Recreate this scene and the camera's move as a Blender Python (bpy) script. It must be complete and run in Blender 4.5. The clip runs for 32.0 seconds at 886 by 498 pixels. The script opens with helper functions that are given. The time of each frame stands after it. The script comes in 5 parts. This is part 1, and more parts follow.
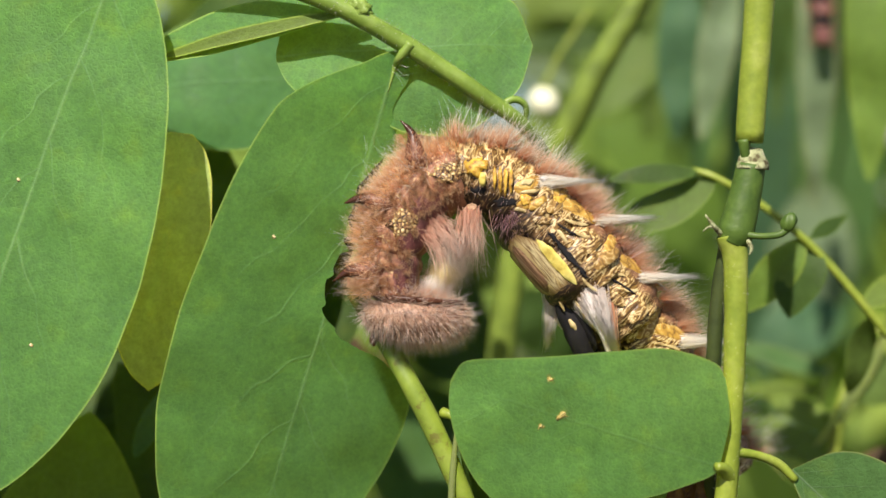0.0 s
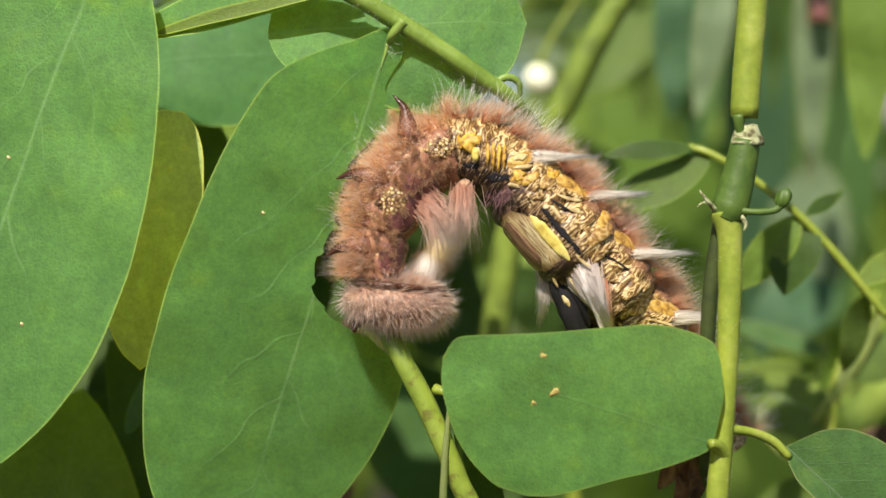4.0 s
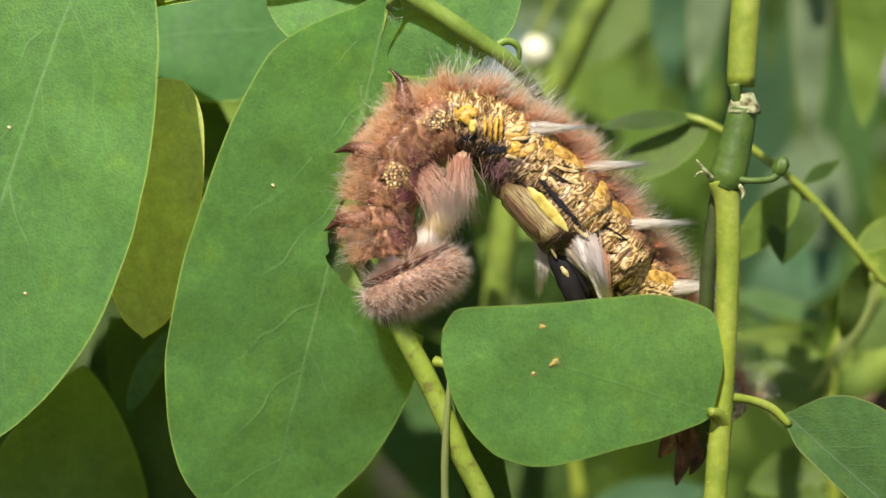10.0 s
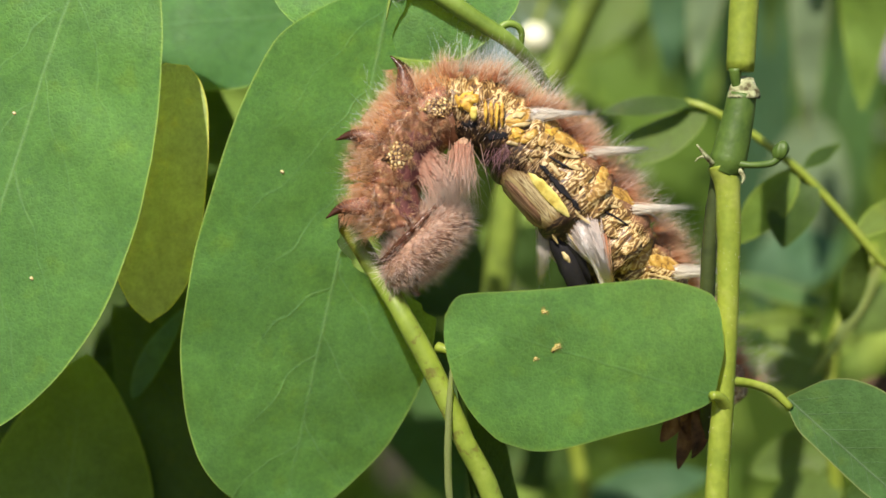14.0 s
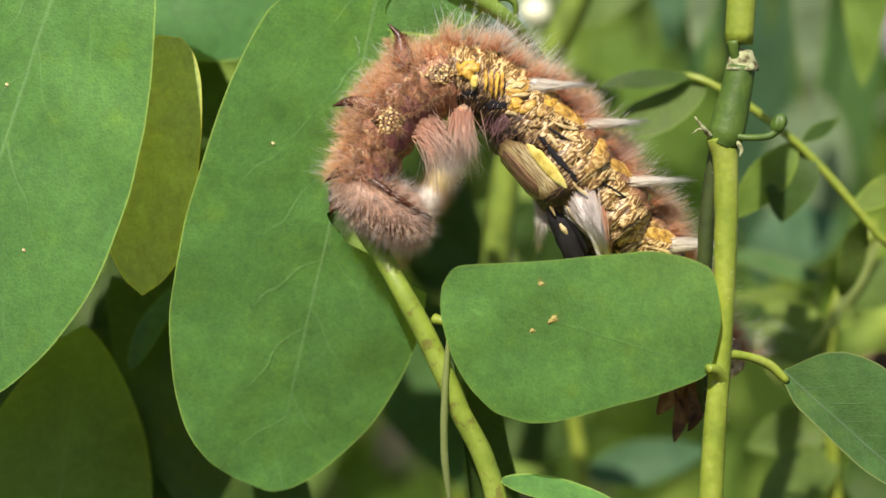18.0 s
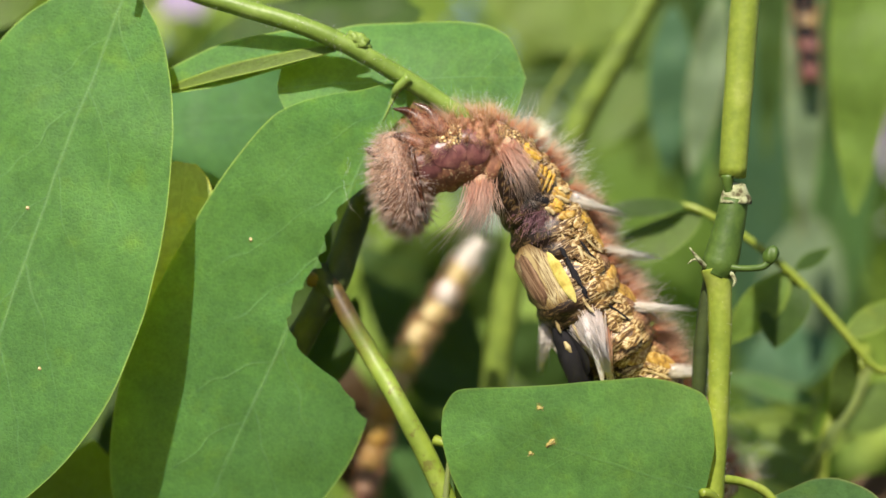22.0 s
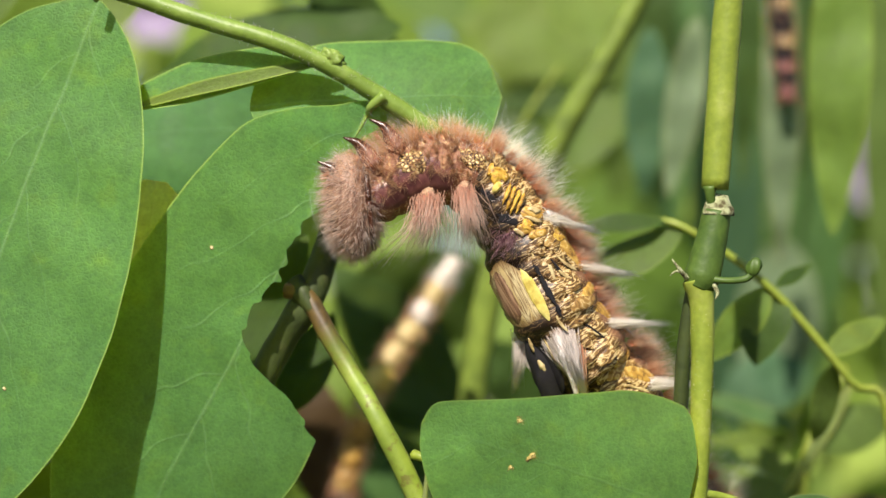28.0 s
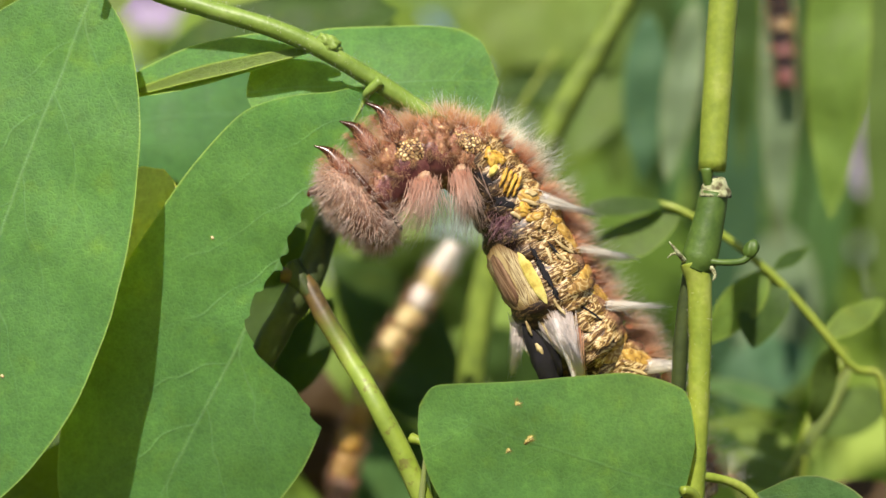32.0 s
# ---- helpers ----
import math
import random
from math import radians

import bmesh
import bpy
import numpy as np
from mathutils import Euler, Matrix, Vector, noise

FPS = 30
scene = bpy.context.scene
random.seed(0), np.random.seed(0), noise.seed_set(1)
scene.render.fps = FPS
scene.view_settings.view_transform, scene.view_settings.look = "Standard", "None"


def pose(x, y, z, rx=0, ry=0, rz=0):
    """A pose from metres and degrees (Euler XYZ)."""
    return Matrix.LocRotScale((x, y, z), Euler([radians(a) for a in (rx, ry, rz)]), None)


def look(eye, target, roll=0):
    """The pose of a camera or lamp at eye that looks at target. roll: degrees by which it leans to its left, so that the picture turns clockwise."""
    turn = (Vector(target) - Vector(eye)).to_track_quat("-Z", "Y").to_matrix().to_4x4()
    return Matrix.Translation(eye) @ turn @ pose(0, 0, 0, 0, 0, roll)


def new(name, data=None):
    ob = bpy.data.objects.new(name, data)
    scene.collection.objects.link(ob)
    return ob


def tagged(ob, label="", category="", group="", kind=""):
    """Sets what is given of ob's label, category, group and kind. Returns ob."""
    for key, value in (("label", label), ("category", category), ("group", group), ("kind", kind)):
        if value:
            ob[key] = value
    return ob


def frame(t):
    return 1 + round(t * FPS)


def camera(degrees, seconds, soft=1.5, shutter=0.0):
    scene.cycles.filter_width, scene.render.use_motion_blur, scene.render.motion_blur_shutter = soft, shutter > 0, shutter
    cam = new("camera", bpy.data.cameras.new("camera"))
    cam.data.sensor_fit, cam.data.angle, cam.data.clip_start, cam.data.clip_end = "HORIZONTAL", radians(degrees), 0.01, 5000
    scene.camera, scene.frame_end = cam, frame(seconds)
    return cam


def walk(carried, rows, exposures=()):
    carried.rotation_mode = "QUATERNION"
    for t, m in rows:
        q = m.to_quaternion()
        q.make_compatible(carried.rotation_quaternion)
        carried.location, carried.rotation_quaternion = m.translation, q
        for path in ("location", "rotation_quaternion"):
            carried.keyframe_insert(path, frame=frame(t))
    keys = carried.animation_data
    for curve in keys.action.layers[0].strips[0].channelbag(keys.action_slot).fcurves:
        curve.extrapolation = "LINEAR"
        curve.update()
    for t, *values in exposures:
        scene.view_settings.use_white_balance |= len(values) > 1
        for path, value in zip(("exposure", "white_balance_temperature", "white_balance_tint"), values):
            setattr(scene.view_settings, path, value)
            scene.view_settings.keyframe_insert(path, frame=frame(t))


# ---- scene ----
cam = camera(30, 32.0, soft=1.5)
cam.data.dof.use_dof = True
cam.data.dof.focus_distance = 0.2262
cam.data.dof.aperture_fstop = 10.0
walk(cam, [
    (0, pose(-0.0000, -0.2239, 1.0000, 90.00, -0.00, 0.00)), (0.5, pose(0.0003, -0.2231, 0.9998, 89.94, -0.03, -0.01)),
    (1, pose(0.0003, -0.2230, 0.9999, 89.82, 0.05, 0.05)), (1.5, pose(0.0006, -0.2229, 0.9998, 89.70, 0.03, 0.09)),
    (2, pose(0.0007, -0.2232, 0.9996, 89.59, -0.04, 0.08)), (2.5, pose(0.0005, -0.2233, 0.9996, 89.57, 0.08, 0.11)),
    (3, pose(0.0011, -0.2234, 0.9998, 89.50, 0.07, 0.10)), (3.5, pose(0.0007, -0.2237, 0.9997, 89.45, 0.07, 0.05)),
    (4, pose(0.0009, -0.2227, 0.9991, 89.39, -0.04, -0.02)), (4.5, pose(0.0012, -0.2224, 0.9991, 89.20, 0.10, 0.02)),
    (6.5, pose(0.0005, -0.2235, 0.9990, 89.04, 0.24, 0.04)), (7, pose(0.0010, -0.2231, 0.9988, 89.01, 0.19, -0.05)),
    (7.5, pose(0.0013, -0.2237, 0.9991, 88.94, 0.30, -0.13)), (8, pose(0.0016, -0.2233, 0.9989, 88.88, 0.23, -0.26)),
    (8.5, pose(0.0017, -0.2232, 0.9989, 88.82, 0.39, -0.12)), (9, pose(0.0010, -0.2239, 0.9991, 88.72, 0.59, -0.04)),
    (9.5, pose(0.0011, -0.2235, 0.9991, 88.54, 0.76, 0.02)), (10, pose(0.0013, -0.2232, 0.9989, 88.49, 0.67, 0.02)),
    (10.5, pose(0.0014, -0.2243, 0.9991, 88.43, 0.67, 0.05)), (11, pose(0.0016, -0.2242, 0.9990, 88.41, 0.66, 0.08)),
    (11.5, pose(0.0011, -0.2235, 0.9986, 88.34, 0.65, 0.08)), (12, pose(0.0013, -0.2228, 0.9982, 88.28, 0.51, 0.07)),
    (12.5, pose(0.0018, -0.2233, 0.9986, 88.19, 0.63, 0.04)), (13, pose(0.0015, -0.2251, 0.9988, 88.17, 0.93, 0.02)),
    (13.5, pose(0.0012, -0.2246, 0.9990, 88.18, 1.25, -0.02)), (14, pose(0.0009, -0.2241, 0.9986, 88.10, 1.06, -0.03)),
    (14.5, pose(0.0020, -0.2232, 0.9977, 87.97, 0.70, -0.11)), (16.5, pose(0.0015, -0.2242, 0.9979, 87.70, 1.02, 0.06)),
    (17, pose(0.0017, -0.2239, 0.9975, 87.65, 0.80, 0.04)), (17.5, pose(0.0017, -0.2236, 0.9972, 87.52, 0.81, 0.12)),
    (18, pose(0.0018, -0.2239, 0.9973, 87.44, 0.79, 0.11)), (18.5, pose(0.0013, -0.2237, 0.9966, 87.49, 0.07, 0.10)),
    (19, pose(0.0016, -0.2240, 0.9972, 87.41, 0.57, 0.20)), (19.5, pose(0.0014, -0.2245, 0.9978, 87.42, 0.61, 0.28)),
    (20, pose(0.0016, -0.2247, 0.9983, 87.60, 0.47, 0.34)), (20.5, pose(0.0017, -0.2262, 0.9986, 88.18, 0.38, 0.40)),
    (21, pose(0.0012, -0.2283, 0.9992, 89.31, 0.13, 0.26)), (21.5, pose(0.0016, -0.2298, 0.9999, 90.19, 0.07, 0.28)),
    (22, pose(0.0015, -0.2309, 1.0002, 91.07, 0.06, 0.12)), (22.5, pose(-0.0005, -0.2291, 0.9978, 92.05, -0.01, -0.41)),
    (23, pose(-0.0007, -0.2283, 0.9977, 92.31, -0.10, -0.58)), (23.5, pose(-0.0008, -0.2285, 0.9981, 92.45, -0.29, -0.65)),
    (24, pose(-0.0006, -0.2285, 0.9974, 92.67, -0.41, -0.73)), (24.5, pose(-0.0005, -0.2280, 0.9966, 92.91, -0.31, -0.78)),
    (25, pose(-0.0008, -0.2276, 0.9966, 92.81, -0.21, -0.86)), (25.5, pose(-0.0009, -0.2274, 0.9956, 92.90, -0.21, -0.93)),
    (27.5, pose(-0.0004, -0.2276, 0.9960, 92.56, -0.21, -1.00)), (28, pose(-0.0003, -0.2274, 0.9957, 92.59, -0.19, -1.06)),
    (28.5, pose(0.0000, -0.2281, 0.9951, 92.72, -0.25, -1.04)), (29, pose(-0.0003, -0.2279, 0.9960, 92.47, -0.27, -1.07)),
    (29.5, pose(0.0000, -0.2278, 0.9952, 92.63, -0.10, -1.04)), (30, pose(0.0002, -0.2276, 0.9952, 92.53, -0.16, -0.96)),
    (30.5, pose(-0.0002, -0.2269, 0.9944, 92.60, -0.03, -1.08)), (31, pose(-0.0002, -0.2270, 0.9944, 92.55, -0.02, -0.96)),
    (31.5, pose(0.0002, -0.2277, 0.9945, 92.46, -0.03, -0.92)), (32, pose(0.0003, -0.2272, 0.9947, 92.27, 0.09, -1.00)),
])

# ---- world, sun ----
world = bpy.data.worlds.new("sky")
scene.world = world
world.use_nodes = True
wn = world.node_tree.nodes
sky = wn.new("ShaderNodeTexSky")
sky.sky_type = 'NISHITA'
sky.sun_disc = False
sky.sun_elevation = radians(46)
sky.sun_rotation = radians(197)
wn["Background"].inputs["Strength"].default_value = 0.075
world.node_tree.links.new(sky.outputs[0], wn["Background"].inputs["Color"])
sun = new("sun", bpy.data.lights.new("sun", "SUN"))
sun.data.energy = 4.75
sun.data.angle = radians(0.6)
sun.data.color = (1.0, 0.905, 0.79)
sun.matrix_world = look((0, 0, 3), (0.27, 0.88, 3 - 0.95))
scene.view_settings.exposure = 0.62

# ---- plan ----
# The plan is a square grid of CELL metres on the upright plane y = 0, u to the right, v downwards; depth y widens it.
CELL = 0.12 / 1568
REACH = 0.2239


def at(u, v, y=0.0):
    k = CELL * (REACH + y) / REACH
    return Vector(((u - 784) * k, y, 1 - (v - 441) * k))


# ---- materials ----
def material(name):
    m = bpy.data.materials.new(name)
    m.use_nodes = True
    m.node_tree.nodes.remove(m.node_tree.nodes["Principled BSDF"])
    return m


class Nodes:
    def __init__(self, m):
        self.t, self.out = m.node_tree, m.node_tree.nodes["Material Output"]

    def n(self, kind, **values):
        node = self.t.nodes.new("ShaderNode" + kind)
        for key, value in values.items():
            if key == "op":
                node.operation = value
            elif key == "mode":
                node.data_type = value
            elif key == "blend":
                node.blend_type = value
            else:
                sock = node.inputs[int(key[1:])] if key[0] == "i" and key[1:].isdigit() else node.inputs[key.replace("_", " ")]
                if isinstance(value, bpy.types.NodeSocket):
                    self.t.links.new(value, sock)
                else:
                    sock.default_value = value
        return node

    def math(self, op, a, b=0.0, c=0.0):
        return self.n("Math", op=op, i0=a, i1=b, i2=c).outputs[0]

    def noise(self, vec, scale, detail=3.0, rough=0.55, distort=0.0):
        return self.n("TexNoise", Vector=vec, Scale=scale, Detail=detail, Roughness=rough, Distortion=distort).outputs[0]

    def ramp(self, fac, stops):
        node = self.n("ValToRGB", Fac=fac)
        el = node.color_ramp.elements
        while len(el) < len(stops):
            el.new(0.5)
        for e, (p, c) in zip(el, stops):
            e.position = p
            e.color = (*c, 1) if len(c) == 3 else c
        return node.outputs[0]

    def mix(self, fac, a, b, blend="MIX"):
        node = self.t.nodes.new("ShaderNodeMix")
        node.data_type, node.blend_type = "RGBA", blend
        for i, v in ((0, fac), (6, a), (7, b)):
            if isinstance(v, bpy.types.NodeSocket):
                self.t.links.new(v, node.inputs[i])
            else:
                node.inputs[i].default_value = v if i == 0 else (*v, 1)
        return node.outputs[2]

    def bump(self, height, strength, distance):
        return self.n("Bump", Height=height, Strength=strength, Distance=distance).outputs[0]

    def finish(self, shader):
        self.t.links.new(shader, self.out.inputs[0])


def leaf_material(name, colour, back, vein, rough=0.5, through_light=0.54, veins=9.0, spots=0.5, rim=0.8, ribs=1.0):
    """A thin green blade: veins run from the midrib in the blade's own coordinates; light passes through it."""
    m = material(name)
    q = Nodes(m)
    uvn = q.n("UVMap")
    uvn.uv_map = "UVMap"
    uv = uvn.outputs[0]
    margin = q.n("UVMap")
    margin.uv_map = "Margin"
    margin = q.n("SeparateXYZ", i0=margin.outputs[0]).outputs[0]
    sep = q.n("SeparateXYZ", i0=uv)
    obj = q.n("TexCoord").outputs["Object"]
    wob = q.noise(obj, 70.0, 2.0)
    wob2 = q.noise(obj, 420.0, 2.0)
    across = q.math("ABSOLUTE", q.math("ADD", sep.outputs[0], q.math("MULTIPLY", q.math("SUBTRACT", wob, 0.5), 0.035)))
    mid = q.n("MapRange", i0=across, i1=0.003, i2=0.019, i3=1.0, i4=0.0).outputs[0]
    fade = q.n("MapRange", i0=sep.outputs[1], i1=0.55, i2=0.95, i3=1.0, i4=0.25).outputs[0]
    mid = q.math("MULTIPLY", mid, fade)
    side = q.math("ADD", q.math("SUBTRACT", sep.outputs[1], q.math("MULTIPLY", across, 0.34)), q.math("MULTIPLY", q.math("SUBTRACT", wob, 0.5), 0.16))
    side = q.math("ADD", side, q.math("MULTIPLY", q.math("GREATER_THAN", sep.outputs[0], 0.0), 0.043))
    saw = q.math("ABSOLUTE", q.math("SUBTRACT", q.math("FRACT", q.math("MULTIPLY", side, veins)), 0.5))
    line = q.n("MapRange", i0=saw, i1=0.0, i2=0.032, i3=1.0, i4=0.0).outputs[0]
    out = q.n("MapRange", i0=across, i1=0.1, i2=0.85, i3=0.8, i4=0.0).outputs[0]
    line = q.math("MULTIPLY", line, out)
    vee = q.math("MAXIMUM", q.math("MULTIPLY", mid, 0.62 * ribs), q.math("MULTIPLY", line, 0.6 * ribs))
    net = q.n("TexVoronoi", Vector=obj, Scale=1500.0)
    net.feature = "DISTANCE_TO_EDGE"
    cells = q.n("MapRange", i0=net.outputs[0], i1=0.0, i2=0.25, i3=0.0, i4=1.0).outputs[0]
    big = q.noise(obj, 55.0, 4.0)
    mid_scale = q.noise(obj, 420.0, 4.0, 0.65, 0.4)
    fine = q.noise(obj, 1500.0, 4.0, 0.7)
    tone = q.math("ADD", q.n("MapRange", i0=big, i1=0.3, i2=0.7, i3=1.02, i4=1.22).outputs[0], q.n("MapRange", i0=mid_scale, i1=0.25, i2=0.75, i3=-0.17, i4=0.17).outputs[0])
    tone = q.math("ADD", tone, q.n("MapRange", i0=fine, i1=0.25, i2=0.75, i3=-0.13, i4=0.13).outputs[0])
    tone = q.math("SUBTRACT", tone, q.n("MapRange", i0=net.outputs[0], i1=0.0, i2=0.12, i3=0.0, i4=0.07).outputs[0])
    grey = q.n("CombineXYZ", i0=tone, i1=tone, i2=tone).outputs[0]
    patch = q.n("MapRange", i0=q.noise(obj, 230.0, 3.0), i1=0.58, i2=0.76, i3=0.0, i4=spots).outputs[0]
    col = q.mix(patch, colour, (colour[0] * 1.7 + 0.01, colour[1] * 1.3, colour[2] * 0.7))
    edge = q.n("MapRange", i0=margin, i1=0.1, i2=0.26, i3=rim, i4=0.0).outputs[0]
    col = q.mix(vee, q.mix(1.0, col, grey, "MULTIPLY"), vein)
    col = q.mix(edge, col, (vein[0] * 1.5, vein[1] * 1.25, vein[2] * 0.7))
    glow = q.mix(1.0, q.mix(patch, back, [c * k for c, k in zip(back, (1.12, 1.05, 0.9))]), grey, "MULTIPLY")
    glow = q.mix(q.math("MULTIPLY", vee, 0.6), glow, [min(1.0, c * 1.15 + 0.08) for c in back])
    glow = q.mix(edge, glow, [min(1.0, c * 1.25 + 0.05) for c in back])
    height = q.math("SUBTRACT", q.math("ADD", q.math("MULTIPLY", cells, 0.18), q.math("MULTIPLY", big, 1.2)), q.math("MULTIPLY", vee, 0.7))
    height = q.math("ADD", height, q.math("ADD", q.math("MULTIPLY", mid_scale, 0.5), q.math("MULTIPLY", fine, 0.22)))
    nrm = q.bump(height, 0.4, 0.0004)
    p = q.n("BsdfPrincipled", Base_Color=col, Roughness=q.n("MapRange", i0=wob2, i1=0.3, i2=0.7, i3=rough - 0.07, i4=rough + 0.1).outputs[0], Normal=nrm)
    p.inputs["Specular IOR Level"].default_value = 0.22
    tr = q.n("BsdfTranslucent", Color=q.mix(0.88, col, glow), Normal=nrm)
    q.finish(q.n("MixShader", Fac=through_light, i1=p.outputs[0], i2=tr.outputs[0]).outputs[0])
    return m


LEAF = leaf_material("leaf_green", (0.092, 0.235, 0.082), (0.9, 0.92, 0.14), (0.26, 0.45, 0.22), veins=6.5, through_light=0.57, rim=0.9, ribs=0.85)
LEAF_BROAD = leaf_material("leaf_broad", (0.092, 0.235, 0.08), (0.92, 0.92, 0.13), (0.16, 0.3, 0.14), veins=6.5, through_light=0.57, rim=0.8, ribs=0.5)
LEAF_COOL = leaf_material("leaf_cool", (0.085, 0.225, 0.085), (0.6, 0.62, 0.08), (0.2, 0.36, 0.18), spots=0.1)
LEAF_FAR = leaf_material("leaf_far", (0.135, 0.205, 0.052), (0.41, 0.475, 0.065), (0.18, 0.32, 0.10), spots=0.2)
LEAF_OLIVE = leaf_material("leaf_olive", (0.52, 0.64, 0.27), (0.72, 0.74, 0.16), (0.55, 0.62, 0.27))
LEAF_GREY = leaf_material("leaf_grey_green", (0.105, 0.215, 0.065), (0.26, 0.36, 0.1), (0.24, 0.32, 0.2), rough=0.55)
# Darker copy of the leaf green, mostly standing for shade between plants.
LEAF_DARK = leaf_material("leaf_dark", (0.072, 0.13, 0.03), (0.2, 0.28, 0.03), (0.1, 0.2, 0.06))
LEAF_BROWN = leaf_material("leaf_brown", (0.10, 0.065, 0.03), (0.2, 0.12, 0.04), (0.15, 0.1, 0.05), spots=0.1)
LEAF_TEAL = leaf_material("leaf_teal", (0.1, 0.2, 0.10), (0.16, 0.3, 0.1), (0.12, 0.28, 0.16))
LEAF_SILVER = leaf_material("leaf_silver", (0.22, 0.3, 0.17), (0.36, 0.44, 0.2), (0.35, 0.42, 0.3), spots=0.1)
# Brighter copy of the leaf green: sunlight is put into the colour.
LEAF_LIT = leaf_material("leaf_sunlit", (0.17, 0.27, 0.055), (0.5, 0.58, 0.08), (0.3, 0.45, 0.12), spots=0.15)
LEAF_PALE = leaf_material("leaf_pale", (0.19, 0.27, 0.06), (0.4, 0.46, 0.06), (0.3, 0.48, 0.15))


def skin_material(name, stops, scale=300.0, rough=0.5, bump=0.3, through_light=0.0):
    m = material(name)
    q = Nodes(m)
    obj = q.n("TexCoord").outputs["Object"]
    v = q.noise(obj, scale, 4.0, 0.6)
    col = q.ramp(v, stops)
    fine = q.noise(obj, scale * 6, 3.0)
    col = q.mix(q.math("MULTIPLY", fine, 0.35), col, (0.0, 0.0, 0.0))
    nrm = q.bump(q.math("ADD", v, q.math("MULTIPLY", fine, 0.5)), bump, 0.0004)
    p = q.n("BsdfPrincipled", Base_Color=col, Roughness=rough, Normal=nrm)
    p.inputs["Specular IOR Level"].default_value = 0.35
    sh = p.outputs[0]
    if through_light:
        sh = q.n("MixShader", Fac=through_light, i1=sh, i2=q.n("BsdfTranslucent", Color=col).outputs[0]).outputs[0]
    q.finish(sh)
    return m


STEM = skin_material("stem_green", [(0.3, (0.19, 0.26, 0.028)), (0.55, (0.275, 0.345, 0.042)), (0.75, (0.37, 0.42, 0.09))], 220.0, 0.42)
RACHIS = skin_material("rachis_green", [(0.3, (0.14, 0.225, 0.03)), (0.55, (0.215, 0.325, 0.05)), (0.75, (0.3, 0.4, 0.1))], 220.0, 0.45)
STEM_DARK = skin_material("stem_dark", [(0.3, (0.05, 0.10, 0.015)), (0.6, (0.10, 0.17, 0.025)), (0.8, (0.15, 0.2, 0.04))], 260.0, 0.5)
# Darker copy of the stem bark, with the shoots' shade put into its colour.
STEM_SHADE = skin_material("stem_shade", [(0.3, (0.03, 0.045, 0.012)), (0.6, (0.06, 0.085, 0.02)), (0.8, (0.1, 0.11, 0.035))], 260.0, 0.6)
STEM_OLIVE = skin_material("stem_olive", [(0.35, (0.13, 0.185, 0.03)), (0.55, (0.2, 0.28, 0.042)), (0.75, (0.28, 0.37, 0.06))], 200.0, 0.5)
BROKEN = skin_material("stem_scar", [(0.35, (0.10, 0.08, 0.03)), (0.55, (0.45, 0.48, 0.25)), (0.8, (0.6, 0.6, 0.4))], 900.0, 0.8, 0.8)
WITHERED = skin_material("withered", [(0.3, (0.03, 0.015, 0.008)), (0.55, (0.14, 0.07, 0.03)), (0.8, (0.3, 0.18, 0.09))], 350.0, 0.8, 0.8)
FRASS = skin_material("pellet", [(0.3, (0.24, 0.17, 0.04)), (0.55, (0.5, 0.4, 0.11)), (0.8, (0.75, 0.68, 0.34))], 1500.0, 0.8, 0.6)
SOIL = skin_material("soil", [(0.3, (0.02, 0.015, 0.008)), (0.6, (0.06, 0.045, 0.02)), (0.8, (0.06, 0.09, 0.02))], 9.0, 0.95, 0.8)
COLLAR = skin_material("collar_shiny", [(0.3, (0.035, 0.012, 0.006)), (0.7, (0.13, 0.045, 0.018))], 900.0, 0.28, 0.3)


def leg_material():
    """Rusty skin at the root of a leg that turns to a dark, glossy claw at its point."""
    m = material("leg_shiny")
    q = Nodes(m)
    obj = q.n("TexCoord").outputs["Object"]
    v = q.noise(obj, 900.0, 3.0)
    x = q.math("ADD", q.n("SeparateXYZ", i0=obj).outputs[0], q.math("MULTIPLY", q.math("SUBTRACT", v, 0.5), 0.0012))
    k = q.n("MapRange", i0=x, i1=0.0, i2=0.0019, i3=0.0, i4=1.0).outputs[0]
    col = q.mix(k, q.ramp(v, [(0.3, (0.14, 0.055, 0.03)), (0.7, (0.24, 0.1, 0.055))]), (0.05, 0.017, 0.008))
    q.finish(q.n("BsdfPrincipled", Base_Color=col, Roughness=q.n("MapRange", i0=k, i1=0.0, i2=1.0, i3=0.6, i4=0.25).outputs[0], Normal=q.bump(v, 0.3, 0.0003)).outputs[0])
    return m


LEG = leg_material()


